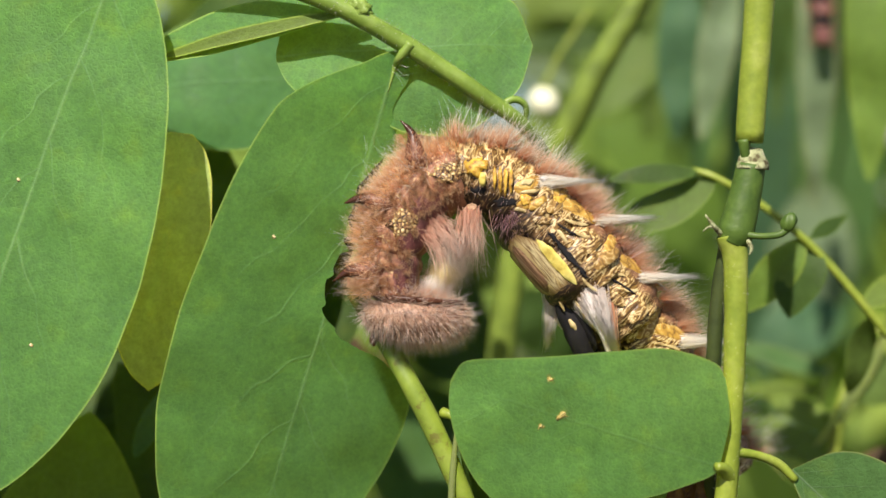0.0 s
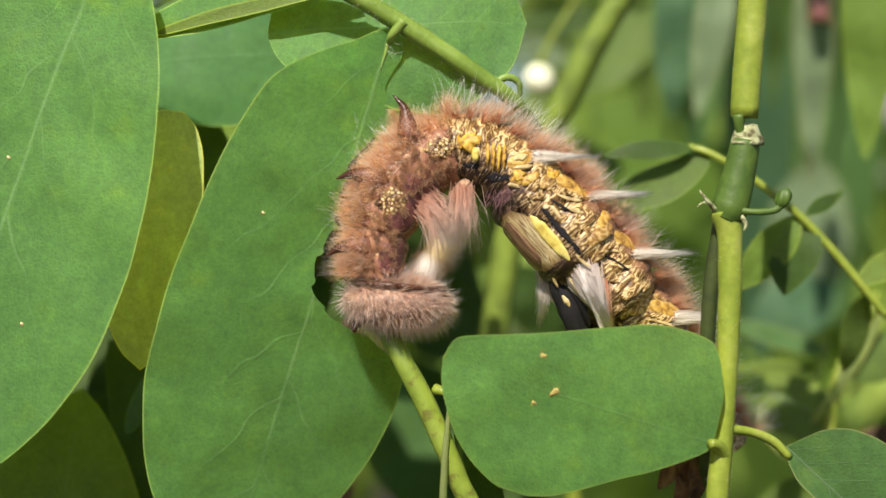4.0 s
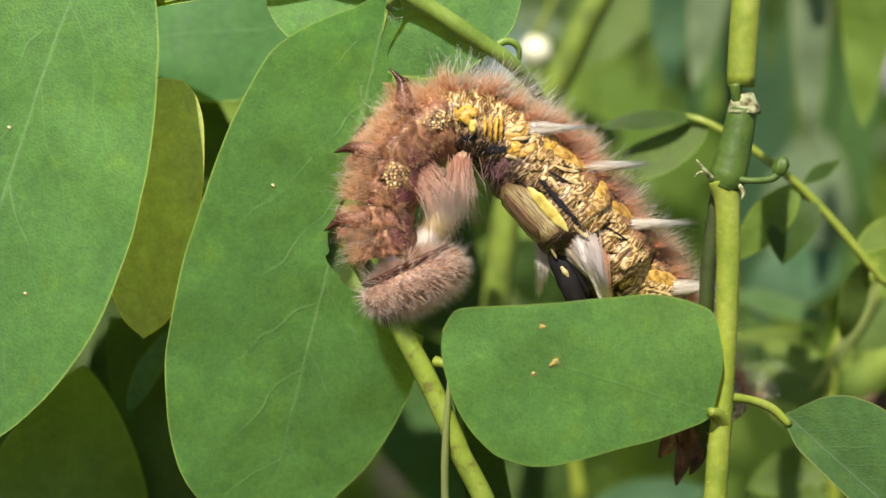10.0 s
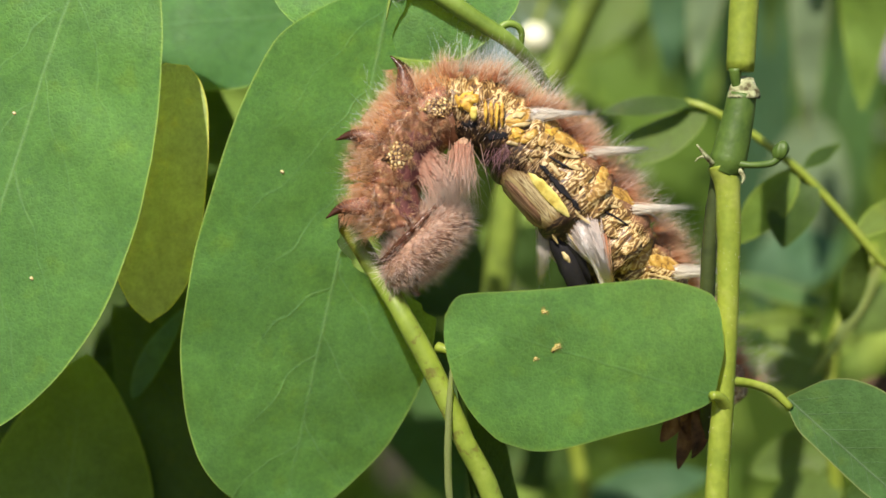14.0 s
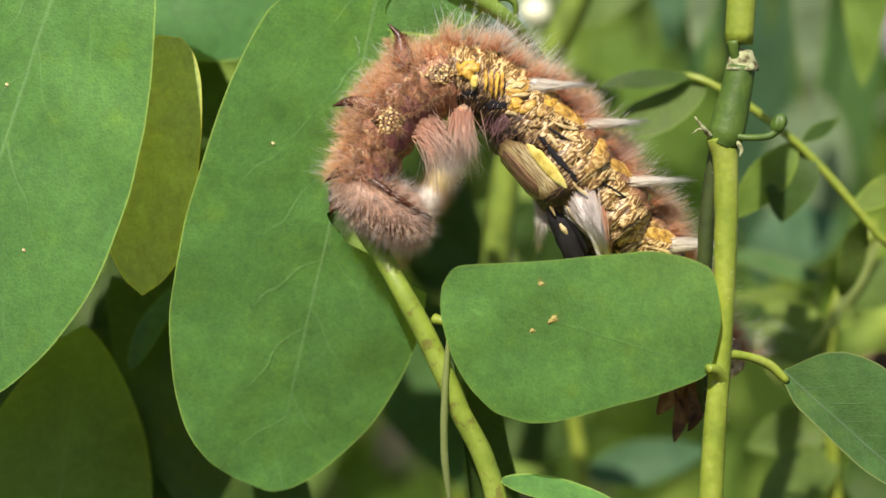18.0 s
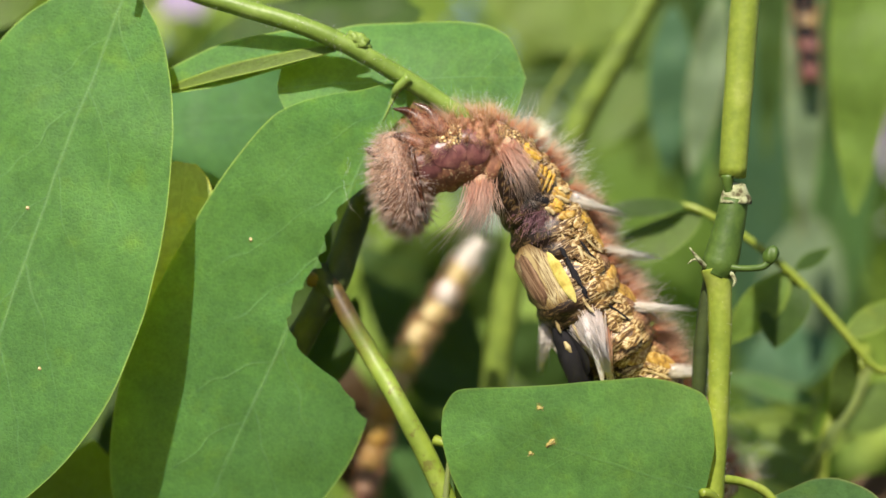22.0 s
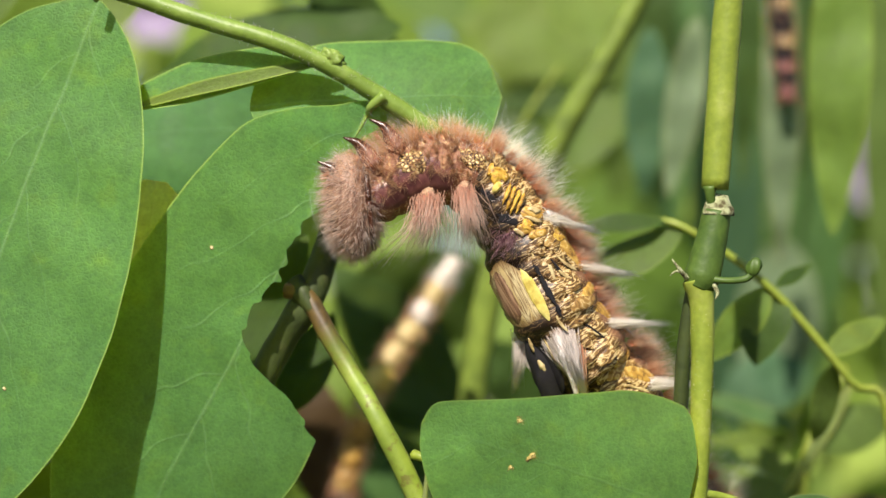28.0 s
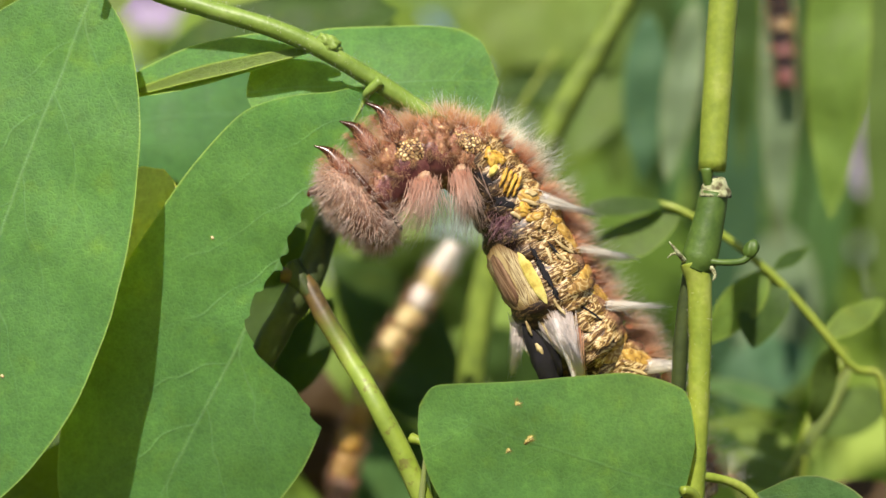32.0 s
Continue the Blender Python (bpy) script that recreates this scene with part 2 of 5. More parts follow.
def aged_material():
    """Green stem bark that turns brown and dark towards its upper end, with rusty blotches."""
    m = material("stem_aged")
    q = Nodes(m)
    obj = q.n("TexCoord").outputs["Object"]
    v = q.noise(obj, 230.0, 4.0, 0.6)
    fresh = q.ramp(v, [(0.3, (0.15, 0.22, 0.025)), (0.55, (0.23, 0.31, 0.04)), (0.75, (0.31, 0.37, 0.09))])
    old = q.ramp(v, [(0.35, (0.04, 0.026, 0.01)), (0.55, (0.11, 0.07, 0.018)), (0.75, (0.18, 0.12, 0.03))])
    z = q.math("ADD", q.n("SeparateXYZ", i0=obj).outputs[2], q.math("MULTIPLY", v, 0.008))
    col = q.mix(q.n("MapRange", i0=z, i1=0.992, i2=0.9995, i3=0.0, i4=1.0).outputs[0], fresh, old)
    rust = q.n("MapRange", i0=q.noise(obj, 620.0, 3.0, 0.6), i1=0.56, i2=0.66, i3=0.0, i4=0.6).outputs[0]
    col = q.mix(rust, col, (0.12, 0.08, 0.025))
    q.finish(q.n("BsdfPrincipled", Base_Color=col, Roughness=0.5, Normal=q.bump(v, 0.3, 0.0004)).outputs[0])
    return m


STEM_AGED = aged_material()


def hair_material(name, root, tip, rough=0.45, vary=0.3):
    m = material(name)
    q = Nodes(m)
    g = q.n("UVMap").outputs[0]
    y = q.n("SeparateXYZ", i0=g).outputs[1]
    rnd = q.n("NewGeometry").outputs["Random Per Island"]
    col = q.mix(y, root, tip)
    col = q.mix(q.math("MULTIPLY", rnd, vary), col, [c * 0.5 for c in root])
    p = q.n("BsdfPrincipled", Base_Color=col, Roughness=rough)
    tr = q.n("BsdfTranslucent", Color=col)
    q.finish(q.n("MixShader", Fac=0.58, i1=p.outputs[0], i2=tr.outputs[0]).outputs[0])
    return m


HAIR_BROWN = hair_material("hair_brown", (0.62, 0.32, 0.15), (1.0, 0.8, 0.54), vary=0.42)
HAIR_ROSE = hair_material("hair_rose", (0.88, 0.46, 0.26), (1.0, 0.84, 0.6), vary=0.36)
HAIR_PINK = hair_material("hair_pink", (1.0, 0.78, 0.69), (1.0, 0.98, 0.95), vary=0.34)
HAIR_BRUSH = hair_material("hair_brush", (0.95, 0.64, 0.48), (1.0, 0.95, 0.88), vary=0.3)
HAIR_VIOLET = hair_material("hair_violet", (0.36, 0.15, 0.2), (0.85, 0.6, 0.62), vary=0.4)
HAIR_FINE = hair_material("hair_fine", (0.98, 0.55, 0.25), (1.0, 0.87, 0.56), vary=0.25)
HAIR_SHEAF = hair_material("hair_sheaf", (0.95, 0.86, 0.8), (1.0, 0.98, 0.95), vary=0.2)
HAIR_WHITE = hair_material("hair_white", (0.95, 0.9, 0.8), (0.98, 0.97, 0.93), vary=0.08)
HAIR_GREY = hair_material("hair_grey", (0.84, 0.54, 0.36), (1.0, 0.93, 0.82), vary=0.35)


def body_material():
    """Marbled skin: gold and cream scrolls on brown, darker below, rosy brown on the back; the body's own axes are x forward, z back."""
    m = material("caterpillar_skin")
    q = Nodes(m)
    obj = q.n("TexCoord").outputs["Object"]
    sep = q.n("SeparateXYZ", i0=obj)
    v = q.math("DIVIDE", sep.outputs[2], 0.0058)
    long = q.n("Mapping", Vector=obj, Scale=(1.9, 0.6, 0.6)).outputs[0]
    big = q.n("TexNoise", Vector=obj, Scale=330.0, Detail=2.0)
    curls = q.n("TexNoise", Vector=long, Scale=560.0, Detail=3.0, Roughness=0.5, Distortion=0.6)
    w = q.math("PINGPONG", q.math("ADD", q.math("MULTIPLY", curls.outputs[0], 11.0), q.math("MULTIPLY", sep.outputs[0], 260.0)), 1.0)
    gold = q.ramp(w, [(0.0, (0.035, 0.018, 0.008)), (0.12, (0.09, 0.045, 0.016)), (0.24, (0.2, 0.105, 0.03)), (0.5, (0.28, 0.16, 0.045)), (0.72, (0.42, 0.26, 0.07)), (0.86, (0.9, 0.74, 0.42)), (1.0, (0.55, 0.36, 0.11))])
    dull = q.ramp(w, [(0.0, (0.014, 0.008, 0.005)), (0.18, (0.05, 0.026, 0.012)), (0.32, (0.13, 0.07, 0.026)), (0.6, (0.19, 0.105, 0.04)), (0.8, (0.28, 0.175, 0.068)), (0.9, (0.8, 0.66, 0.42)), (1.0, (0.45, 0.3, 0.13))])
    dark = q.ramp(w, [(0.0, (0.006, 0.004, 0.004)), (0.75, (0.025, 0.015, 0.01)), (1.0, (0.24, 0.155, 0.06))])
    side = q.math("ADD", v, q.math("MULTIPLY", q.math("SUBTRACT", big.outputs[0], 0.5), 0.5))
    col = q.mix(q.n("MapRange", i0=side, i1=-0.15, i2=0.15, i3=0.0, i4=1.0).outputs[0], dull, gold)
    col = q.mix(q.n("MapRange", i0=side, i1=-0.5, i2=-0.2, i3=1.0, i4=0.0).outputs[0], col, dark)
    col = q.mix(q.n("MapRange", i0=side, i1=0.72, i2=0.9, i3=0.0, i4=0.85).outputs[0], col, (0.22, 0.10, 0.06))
    fine = q.noise(obj, 2600.0, 2.0)
    col = q.mix(q.math("MULTIPLY", fine, 0.3), col, (0.05, 0.025, 0.01))
    ring = q.math("SINE", q.math("MULTIPLY", sep.outputs[0], 2600.0))
    nrm = q.bump(q.math("ADD", q.math("MULTIPLY", ring, 0.8), q.math("ADD", q.math("MULTIPLY", w, 0.25), fine)), 0.2, 0.0003)
    p = q.n("BsdfPrincipled", Base_Color=col, Roughness=0.42, Normal=nrm)
    p.inputs["Specular IOR Level"].default_value = 0.4
    q.finish(p.outputs[0])
    return m


SKIN = body_material()


def rosy_material():
    """Rosy brown skin of the front rings with scattered cream dots."""
    m = material("rosy_skin")
    q = Nodes(m)
    obj = q.n("TexCoord").outputs["Object"]
    v = q.noise(obj, 700.0, 4.0, 0.6)
    col = q.ramp(v, [(0.32, (0.15, 0.06, 0.035)), (0.5, (0.28, 0.12, 0.065)), (0.7, (0.44, 0.23, 0.11))])
    dots = q.n("TexVoronoi", Vector=obj, Scale=2300.0)
    dot = q.n("MapRange", i0=dots.outputs["Distance"], i1=0.22, i2=0.34, i3=1.0, i4=0.0).outputs[0]
    where = q.n("MapRange", i0=q.noise(obj, 420.0, 2.0), i1=0.5, i2=0.58, i3=0.0, i4=0.9).outputs[0]
    col = q.mix(q.math("MULTIPLY", dot, where), col, (0.85, 0.66, 0.34))
    q.finish(q.n("BsdfPrincipled", Base_Color=col, Roughness=0.65, Normal=q.bump(v, 0.35, 0.0004)).outputs[0])
    return m


SKIN_ROSE = rosy_material()
HEAD_SKIN = skin_material("head_skin", [(0.3, (0.26, 0.14, 0.1)), (0.6, (0.46, 0.29, 0.2)), (0.8, (0.58, 0.42, 0.32))], 500.0, 0.5)
CREAM = skin_material("cream_panel", [(0.3, (0.2, 0.11, 0.04)), (0.45, (0.6, 0.45, 0.2)), (0.7, (0.72, 0.6, 0.32))], 420.0, 0.4)


def grain_material(name, stops, edge, along=90.0, reach=0.3):
    """Skin with lines along the body and a rim of its own tone."""
    m = material(name)
    q = Nodes(m)
    obj = q.n("TexCoord").outputs["Object"]
    long = q.n("Mapping", Vector=obj, Scale=(along, 1100.0, 1100.0)).outputs[0]
    v = q.noise(long, 1.0, 2.0, 0.5, 0.5)
    col = q.ramp(v, stops)
    rim = q.n("UVMap")
    rim.uv_map = "Margin"
    d = q.math("ADD", q.n("SeparateXYZ", i0=rim.outputs[0]).outputs[0], q.math("MULTIPLY", q.math("SUBTRACT", v, 0.5), 0.3))
    col = q.mix(q.n("MapRange", i0=d, i1=0.0, i2=reach, i3=0.9, i4=0.0).outputs[0], col, edge)
    q.finish(q.n("BsdfPrincipled", Base_Color=col, Roughness=0.42, Normal=q.bump(v, 0.2, 0.0003)).outputs[0])
    return m


PANEL = grain_material("cream_skin", [(0.3, (0.2, 0.11, 0.04)), (0.4, (0.52, 0.38, 0.16)), (0.46, (0.64, 0.51, 0.25)), (0.49, (0.15, 0.075, 0.03)), (0.53, (0.7, 0.59, 0.32)), (0.6, (0.22, 0.12, 0.05)), (0.66, (0.56, 0.43, 0.2))], (0.14, 0.07, 0.02), 130.0, 0.34)
LINED = grain_material("lined_brown", [(0.36, (0.09, 0.045, 0.025)), (0.46, (0.24, 0.13, 0.075)), (0.52, (0.42, 0.27, 0.16)), (0.58, (0.16, 0.08, 0.04)), (0.66, (0.36, 0.23, 0.13))], (0.07, 0.035, 0.015), 90.0, 0.35)


def scroll_material(name, scale, turns, stops):
    """Contour scrolls of several tones, as on the rings' ribs."""
    m = material(name)
    q = Nodes(m)
    obj = q.n("TexCoord").outputs["Object"]
    n = q.n("TexNoise", Vector=obj, Scale=scale, Detail=1.5, Roughness=0.4)
    n.noise_dimensions = "4D"
    q.t.links.new(q.math("MULTIPLY", q.n("ObjectInfo").outputs["Random"], 40.0), n.inputs["W"])
    w = q.math("PINGPONG", q.math("MULTIPLY", n.outputs[0], turns * 0.3183), 1.0)
    col = q.ramp(w, stops)
    fine = q.noise(obj, 2400.0, 2.0)
    col = q.mix(q.math("MULTIPLY", fine, 0.3), col, (0.08, 0.04, 0.015))
    p = q.n("BsdfPrincipled", Base_Color=col, Roughness=0.42, Normal=q.bump(q.math("ADD", q.math("MULTIPLY", w, 0.4), fine), 0.22, 0.00025))
    p.inputs["Specular IOR Level"].default_value = 0.35
    q.finish(p.outputs[0])
    return m


RIB = scroll_material("rib_scrolls", 620.0, 30.0, [(0.0, (0.12, 0.06, 0.02)), (0.18, (0.28, 0.155, 0.042)), (0.6, (0.38, 0.22, 0.06)), (0.85, (0.48, 0.31, 0.095)), (1.0, (0.7, 0.54, 0.28))])
RIB_GOLD = scroll_material("rib_gold", 620.0, 26.0, [(0.0, (0.16, 0.08, 0.02)), (0.15, (0.4, 0.225, 0.045)), (0.6, (0.54, 0.32, 0.06)), (0.94, (0.62, 0.41, 0.1)), (1.0, (0.82, 0.65, 0.34))])


def speckle_material():
    """Pale gold grains close together on dark skin."""
    m = material("speckled_gold")
    q = Nodes(m)
    obj = q.n("TexCoord").outputs["Object"]
    bent = q.n("VectorMath", i0=obj, i1=q.n("VectorMath", op="SCALE", i0=q.n("TexNoise", Vector=obj, Scale=900.0).outputs[1], Scale=0.0006).outputs[0]).outputs[0]
    grains = q.n("TexVoronoi", Vector=bent, Scale=1900.0)
    grains.feature = "DISTANCE_TO_EDGE"
    v = q.math("ADD", grains.outputs[0], q.math("MULTIPLY", q.math("SUBTRACT", q.noise(obj, 600.0, 2.0), 0.5), 0.35))
    col = q.ramp(v, [(0.05, (0.05, 0.022, 0.014)), (0.11, (0.26, 0.12, 0.035)), (0.19, (0.66, 0.45, 0.14)), (0.36, (0.85, 0.73, 0.42))])
    q.finish(q.n("BsdfPrincipled", Base_Color=col, Roughness=0.45, Normal=q.bump(v, 0.6, 0.0004)).outputs[0])
    return m


SPECKLE = speckle_material()
YELLOW = skin_material("yellow_panel", [(0.3, (0.5, 0.34, 0.06)), (0.45, (0.76, 0.62, 0.14)), (0.7, (0.84, 0.75, 0.25))], 520.0, 0.4)
BLACK = skin_material("black_panel", [(0.3, (0.006, 0.005, 0.006)), (0.8, (0.02, 0.018, 0.022))], 500.0, 0.85)
WHITE = skin_material("white_saddle", [(0.28, (0.1, 0.06, 0.03)), (0.4, (0.75, 0.66, 0.58)), (0.8, (0.85, 0.8, 0.75))], 1100.0, 0.5)
FLESH = skin_material("fleshy_wart", [(0.3, (0.4, 0.22, 0.12)), (0.7, (0.62, 0.42, 0.27))], 700.0, 0.6, 0.4)
VIOLET = skin_material("violet_skin", [(0.32, (0.12, 0.04, 0.042)), (0.5, (0.23, 0.09, 0.08)), (0.7, (0.36, 0.17, 0.13))], 500.0, 0.32, 0.15)
GOLD = skin_material("gold_scale", [(0.3, (0.12, 0.05, 0.012)), (0.4, (0.48, 0.25, 0.035)), (0.56, (0.74, 0.47, 0.07)), (0.74, (0.84, 0.62, 0.16))], 1200.0, 0.35)
SHEAF = skin_material("white_sheaf", [(0.32, (0.6, 0.48, 0.43)), (0.45, (0.78, 0.71, 0.66)), (0.7, (0.88, 0.85, 0.81))], 1300.0, 0.7, 0.9)
FLOWER = skin_material("flower_violet", [(0.3, (0.36, 0.26, 0.46)), (0.7, (0.6, 0.5, 0.68))], 60.0, 0.6, 0.2, 0.3)
# Near-white and smooth: the glow of a bright spot is put into the colour.
GLINT = skin_material("pale_glint", [(0.3, (0.88, 0.88, 0.55)), (0.7, (0.96, 0.95, 0.7))], 60.0, 0.2, 0.1)


# ---- mesh helpers ----
def part(name, data, mat, parent=None, label=""):
    """Links a bmesh or a mesh as one object under parent."""
    if isinstance(data, bmesh.types.BMesh):
        me = bpy.data.meshes.new(name)
        data.to_mesh(me)
        data.free()
    else:
        me = data
    if not me.materials:
        me.materials.append(mat)
    ob = new(name, me)
    if parent:
        ob.parent = parent
    if label:
        tagged(ob, label)
    return ob


def empty(name, place=(0, 0, 0), label="", category="", group="", kind=""):
    ob = new(name)
    ob.location = place
    ob.empty_display_size = 0.005
    return tagged(ob, label, category, group, kind)


def smooth(me):
    me.polygons.foreach_set("use_smooth", [True] * len(me.polygons))
    me.update()
    return me


def curve_point(pts, k):
    """A smooth line through the points, k from 0 to 1."""
    n = len(pts) - 1
    x = min(max(k, 0.0), 1.0) * n
    i = min(int(x), n - 1)
    f = x - i
    p1, p2 = Vector(pts[i]), Vector(pts[i + 1])
    p0 = Vector(pts[i - 1]) if i else p1 * 2 - p2
    p3 = Vector(pts[i + 2]) if i + 2 <= n else p2 * 2 - p1
    return 0.5 * ((2 * p1) + (p2 - p0) * f + (2 * p0 - 5 * p1 + 4 * p2 - p3) * f * f + (3 * p1 - p0 - 3 * p2 + p3) * f ** 3)


def tube(pts, radii, steps=24, sides=12, knobs=0.0, seed=0):
    """A tapered round rod along a smooth line, closed at both ends; knobs roughens it."""
    verts, faces = [], []
    side = Vector((0, 1, 0))
    for i in range(steps + 1):
        k = i / steps
        c = curve_point(pts, k)
        d = (curve_point(pts, k + 0.01) - curve_point(pts, k - 0.01)) if 0 < k < 1 else (curve_point(pts, min(k + 0.02, 1)) - curve_point(pts, max(k - 0.02, 0)))
        d.normalize()
        a = d.cross(side)
        if a.length < 1e-4:
            a = d.cross(Vector((1, 0, 0)))
        a.normalize()
        b = d.cross(a)
        x = k * (len(radii) - 1)
        j = min(int(x), len(radii) - 2)
        r = radii[j] + (radii[j + 1] - radii[j]) * (x - j)
        for s in range(sides):
            w = math.tau * s / sides
            rr = r * (1 + knobs * noise.noise(c * 260 + Vector((math.cos(w), math.sin(w), seed)) * 1.3))
            verts.append(c + (a * math.cos(w) + b * math.sin(w)) * rr)
    for i in range(steps):
        for s in range(sides):
            p, q = i * sides + s, i * sides + (s + 1) % sides
            faces.append((p, q, q + sides, p + sides))
    faces.append(tuple(range(sides))[::-1])
    faces.append(tuple(range(steps * sides, steps * sides + sides)))
    me = bpy.data.meshes.new("tube")
    me.from_pydata(verts, [], faces)
    return smooth(me)


def profile(rows, s):
    """A smooth value at s between rows of (s, value), without overshoot."""
    if s <= rows[0][0]:
        return rows[0][1]
    n = len(rows)
    for i in range(n - 1):
        (a, p), (b, q) = rows[i], rows[i + 1]
        if s <= b:
            h = max(b - a, 1e-9)
            d = (q - p) / h
            before = (p - rows[i - 1][1]) / max(a - rows[i - 1][0], 1e-9) if i else d
            after = (rows[i + 2][1] - q) / max(rows[i + 2][0] - b, 1e-9) if i + 2 < n else d
            m0 = 2 * before * d / (before + d) if before * d > 0 else 0.0
            m1 = 2 * after * d / (after + d) if after * d > 0 else 0.0
            f = (s - a) / h
            return (2 * f ** 3 - 3 * f * f + 1) * p + (f ** 3 - 2 * f * f + f) * h * m0 + (3 * f * f - 2 * f ** 3) * q + (f ** 3 - f * f) * h * m1
    return rows[-1][1]


def oval(width, fat=0.8, tip=0.75):
    """Half-width rows of an oval blade along its length 0 to 1."""
    rows = []
    for i in range(25):
        k = i / 24
        w = math.sin(math.pi * min(k ** fat, 1.0)) ** tip
        rows.append((k, width * w))
    return rows


def blade(base, tip, left, right, face=(0, -1, 0), fold=0.1, arch=0.0, droop=0.0, wave=0.0, ns=56, nu=15, thick=0.00022, seed=0, bow=0.0, bitten=False):
    """A leaf blade from base to tip. left and right: rows of (0 to 1 along, half-width in metres), right may be negative where it is eaten past the midrib.
    face: the way its upper side looks. fold: how far it lifts to its edges, arch and droop: its bends, bow: sideways bend of the midrib."""
    base, tip, face = Vector(base), Vector(tip), Vector(face).normalized()
    axis = tip - base
    length = axis.length
    axis.normalize()
    out = face.cross(axis).normalized()
    up = axis.cross(out).normalized()
    verts, uvs, faces = [], [], []
    wide = max(v for _, v in left + right)
    for layer in (0, 1):
        for i in range(ns + 1):
            s = i / ns
            s = 0.6 * (0.5 - 0.5 * math.cos(math.pi * s)) + 0.4 * s
            l, r = -profile(left, s), profile(right, s)
            for j in range(nu + 1):
                f = j / nu
                u = l + (r - l) * f
                edge = abs(2 * f - 1)
                lift = fold * abs(u) - arch * length * (s - 0.5) ** 2 * 4 - droop * u * u / max(wide, 1e-6)
                lift += wave * noise.noise(Vector((u * 120, s * length * 120, seed * 7.1)))
                p = base + axis * (s * length) + out * (u + bow * length * math.sin(math.pi * s)) + up * lift
                if layer:
                    p = p - up * thick * (1 - edge ** 8)
                verts.append(p)
                uvs.append((u / wide, s, min(u - l, 9.0 if bitten and s < 0.6 else r - u, s * length + 0.0001, (1 - s) * length + 0.0001) / 0.001))
    n1 = nu + 1
    count = (ns + 1) * n1
    for i in range(ns):
        for j in range(nu):
            a, b, c, d = i * n1 + j, i * n1 + j + 1, (i + 1) * n1 + j + 1, (i + 1) * n1 + j
            faces.append((a, b, c, d))
            faces.append((count + d, count + c, count + b, count + a))
    me = bpy.data.meshes.new("blade")
    me.from_pydata(verts, [], faces)
    layer = me.uv_layers.new(name="UVMap")
    idx = np.empty(len(me.loops), dtype=np.int32)
    me.loops.foreach_get("vertex_index", idx)
    layer.data.foreach_set("uv", np.array([q[:2] for q in uvs], dtype=np.float32)[idx].ravel())
    layer = me.uv_layers.new(name="Margin")
    layer.data.foreach_set("uv", np.array([(q[2], 0) for q in uvs], dtype=np.float32)[idx].ravel())
    return smooth(me)


def hairs(roots, ways, lengths, width=0.00006, bend=(0, 0, 0), curl=0.25, seed=1):
    """Many tapered hairs in one mesh: each a three-sided rod in two pieces with a point."""
    rng = np.random.default_rng(seed)
    roots, ways, lengths = np.asarray(roots, float), np.asarray(ways, float), np.asarray(lengths, float)
    n = len(roots)
    ways /= np.linalg.norm(ways, axis=1)[:, None] + 1e-12
    ref = rng.normal(size=(n, 3))
    a = np.cross(ways, ref)
    a /= np.linalg.norm(a, axis=1)[:, None] + 1e-12
    b = np.cross(ways, a)
    sag = (a * rng.normal(size=(n, 1)) * curl + np.asarray(bend)) * lengths[:, None]
    verts = np.empty((n, 7, 3))
    for k in range(3):
        w = math.tau * k / 3
        d = a * math.cos(w) + b * math.sin(w)
        verts[:, k] = roots + d * width
        verts[:, 3 + k] = roots + ways * lengths[:, None] * 0.5 + sag * 0.25 + d * width * 0.7
    verts[:, 6] = roots + ways * lengths[:, None] + sag
    base = (np.arange(n) * 7)[:, None]
    quads = np.concatenate([base + np.array([[k, (k + 1) % 3, 3 + (k + 1) % 3, 3 + k]]) for k in range(3)])
    tris = np.concatenate([base + np.array([[3 + k, 3 + (k + 1) % 3, 6]]) for k in range(3)])
    me = bpy.data.meshes.new("hairs")
    me.from_pydata(verts.reshape(-1, 3).tolist(), [], quads.tolist() + tris.tolist())
    layer = me.uv_layers.new(name="UVMap")
    idx = np.empty(len(me.loops), dtype=np.int32)
    me.loops.foreach_get("vertex_index", idx)
    along = np.tile(np.array([0, 0, 0, 0.5, 0.5, 0.5, 1.0]), n)[idx]
    layer.data.foreach_set("uv", np.stack([along * 0, along], 1).astype(np.float32).ravel())
    return smooth(me)


# ---- the ground and what closes the view ----
def ground():
    bm = bmesh.new()
    bmesh.ops.create_grid(bm, x_segments=60, y_segments=60, size=1.0)
    for v in bm.verts:
        k = 1 + 60 * max(abs(v.co.x), abs(v.co.y)) ** 3
        v.co.z = 0.03 * noise.noise(v.co * 9) * k * 0.2
        v.co.x *= 6 * k
        v.co.y *= 6 * k
    tagged(part("ground", bm, SOIL), "dark bare soil under the plants", "ground", kind="structure")


ground()


def rows_of(cells, length):
    return [(s / length, u * CELL) for s, u in cells]


# ---- the broken upright stem with its leaves ----
BROAD = []


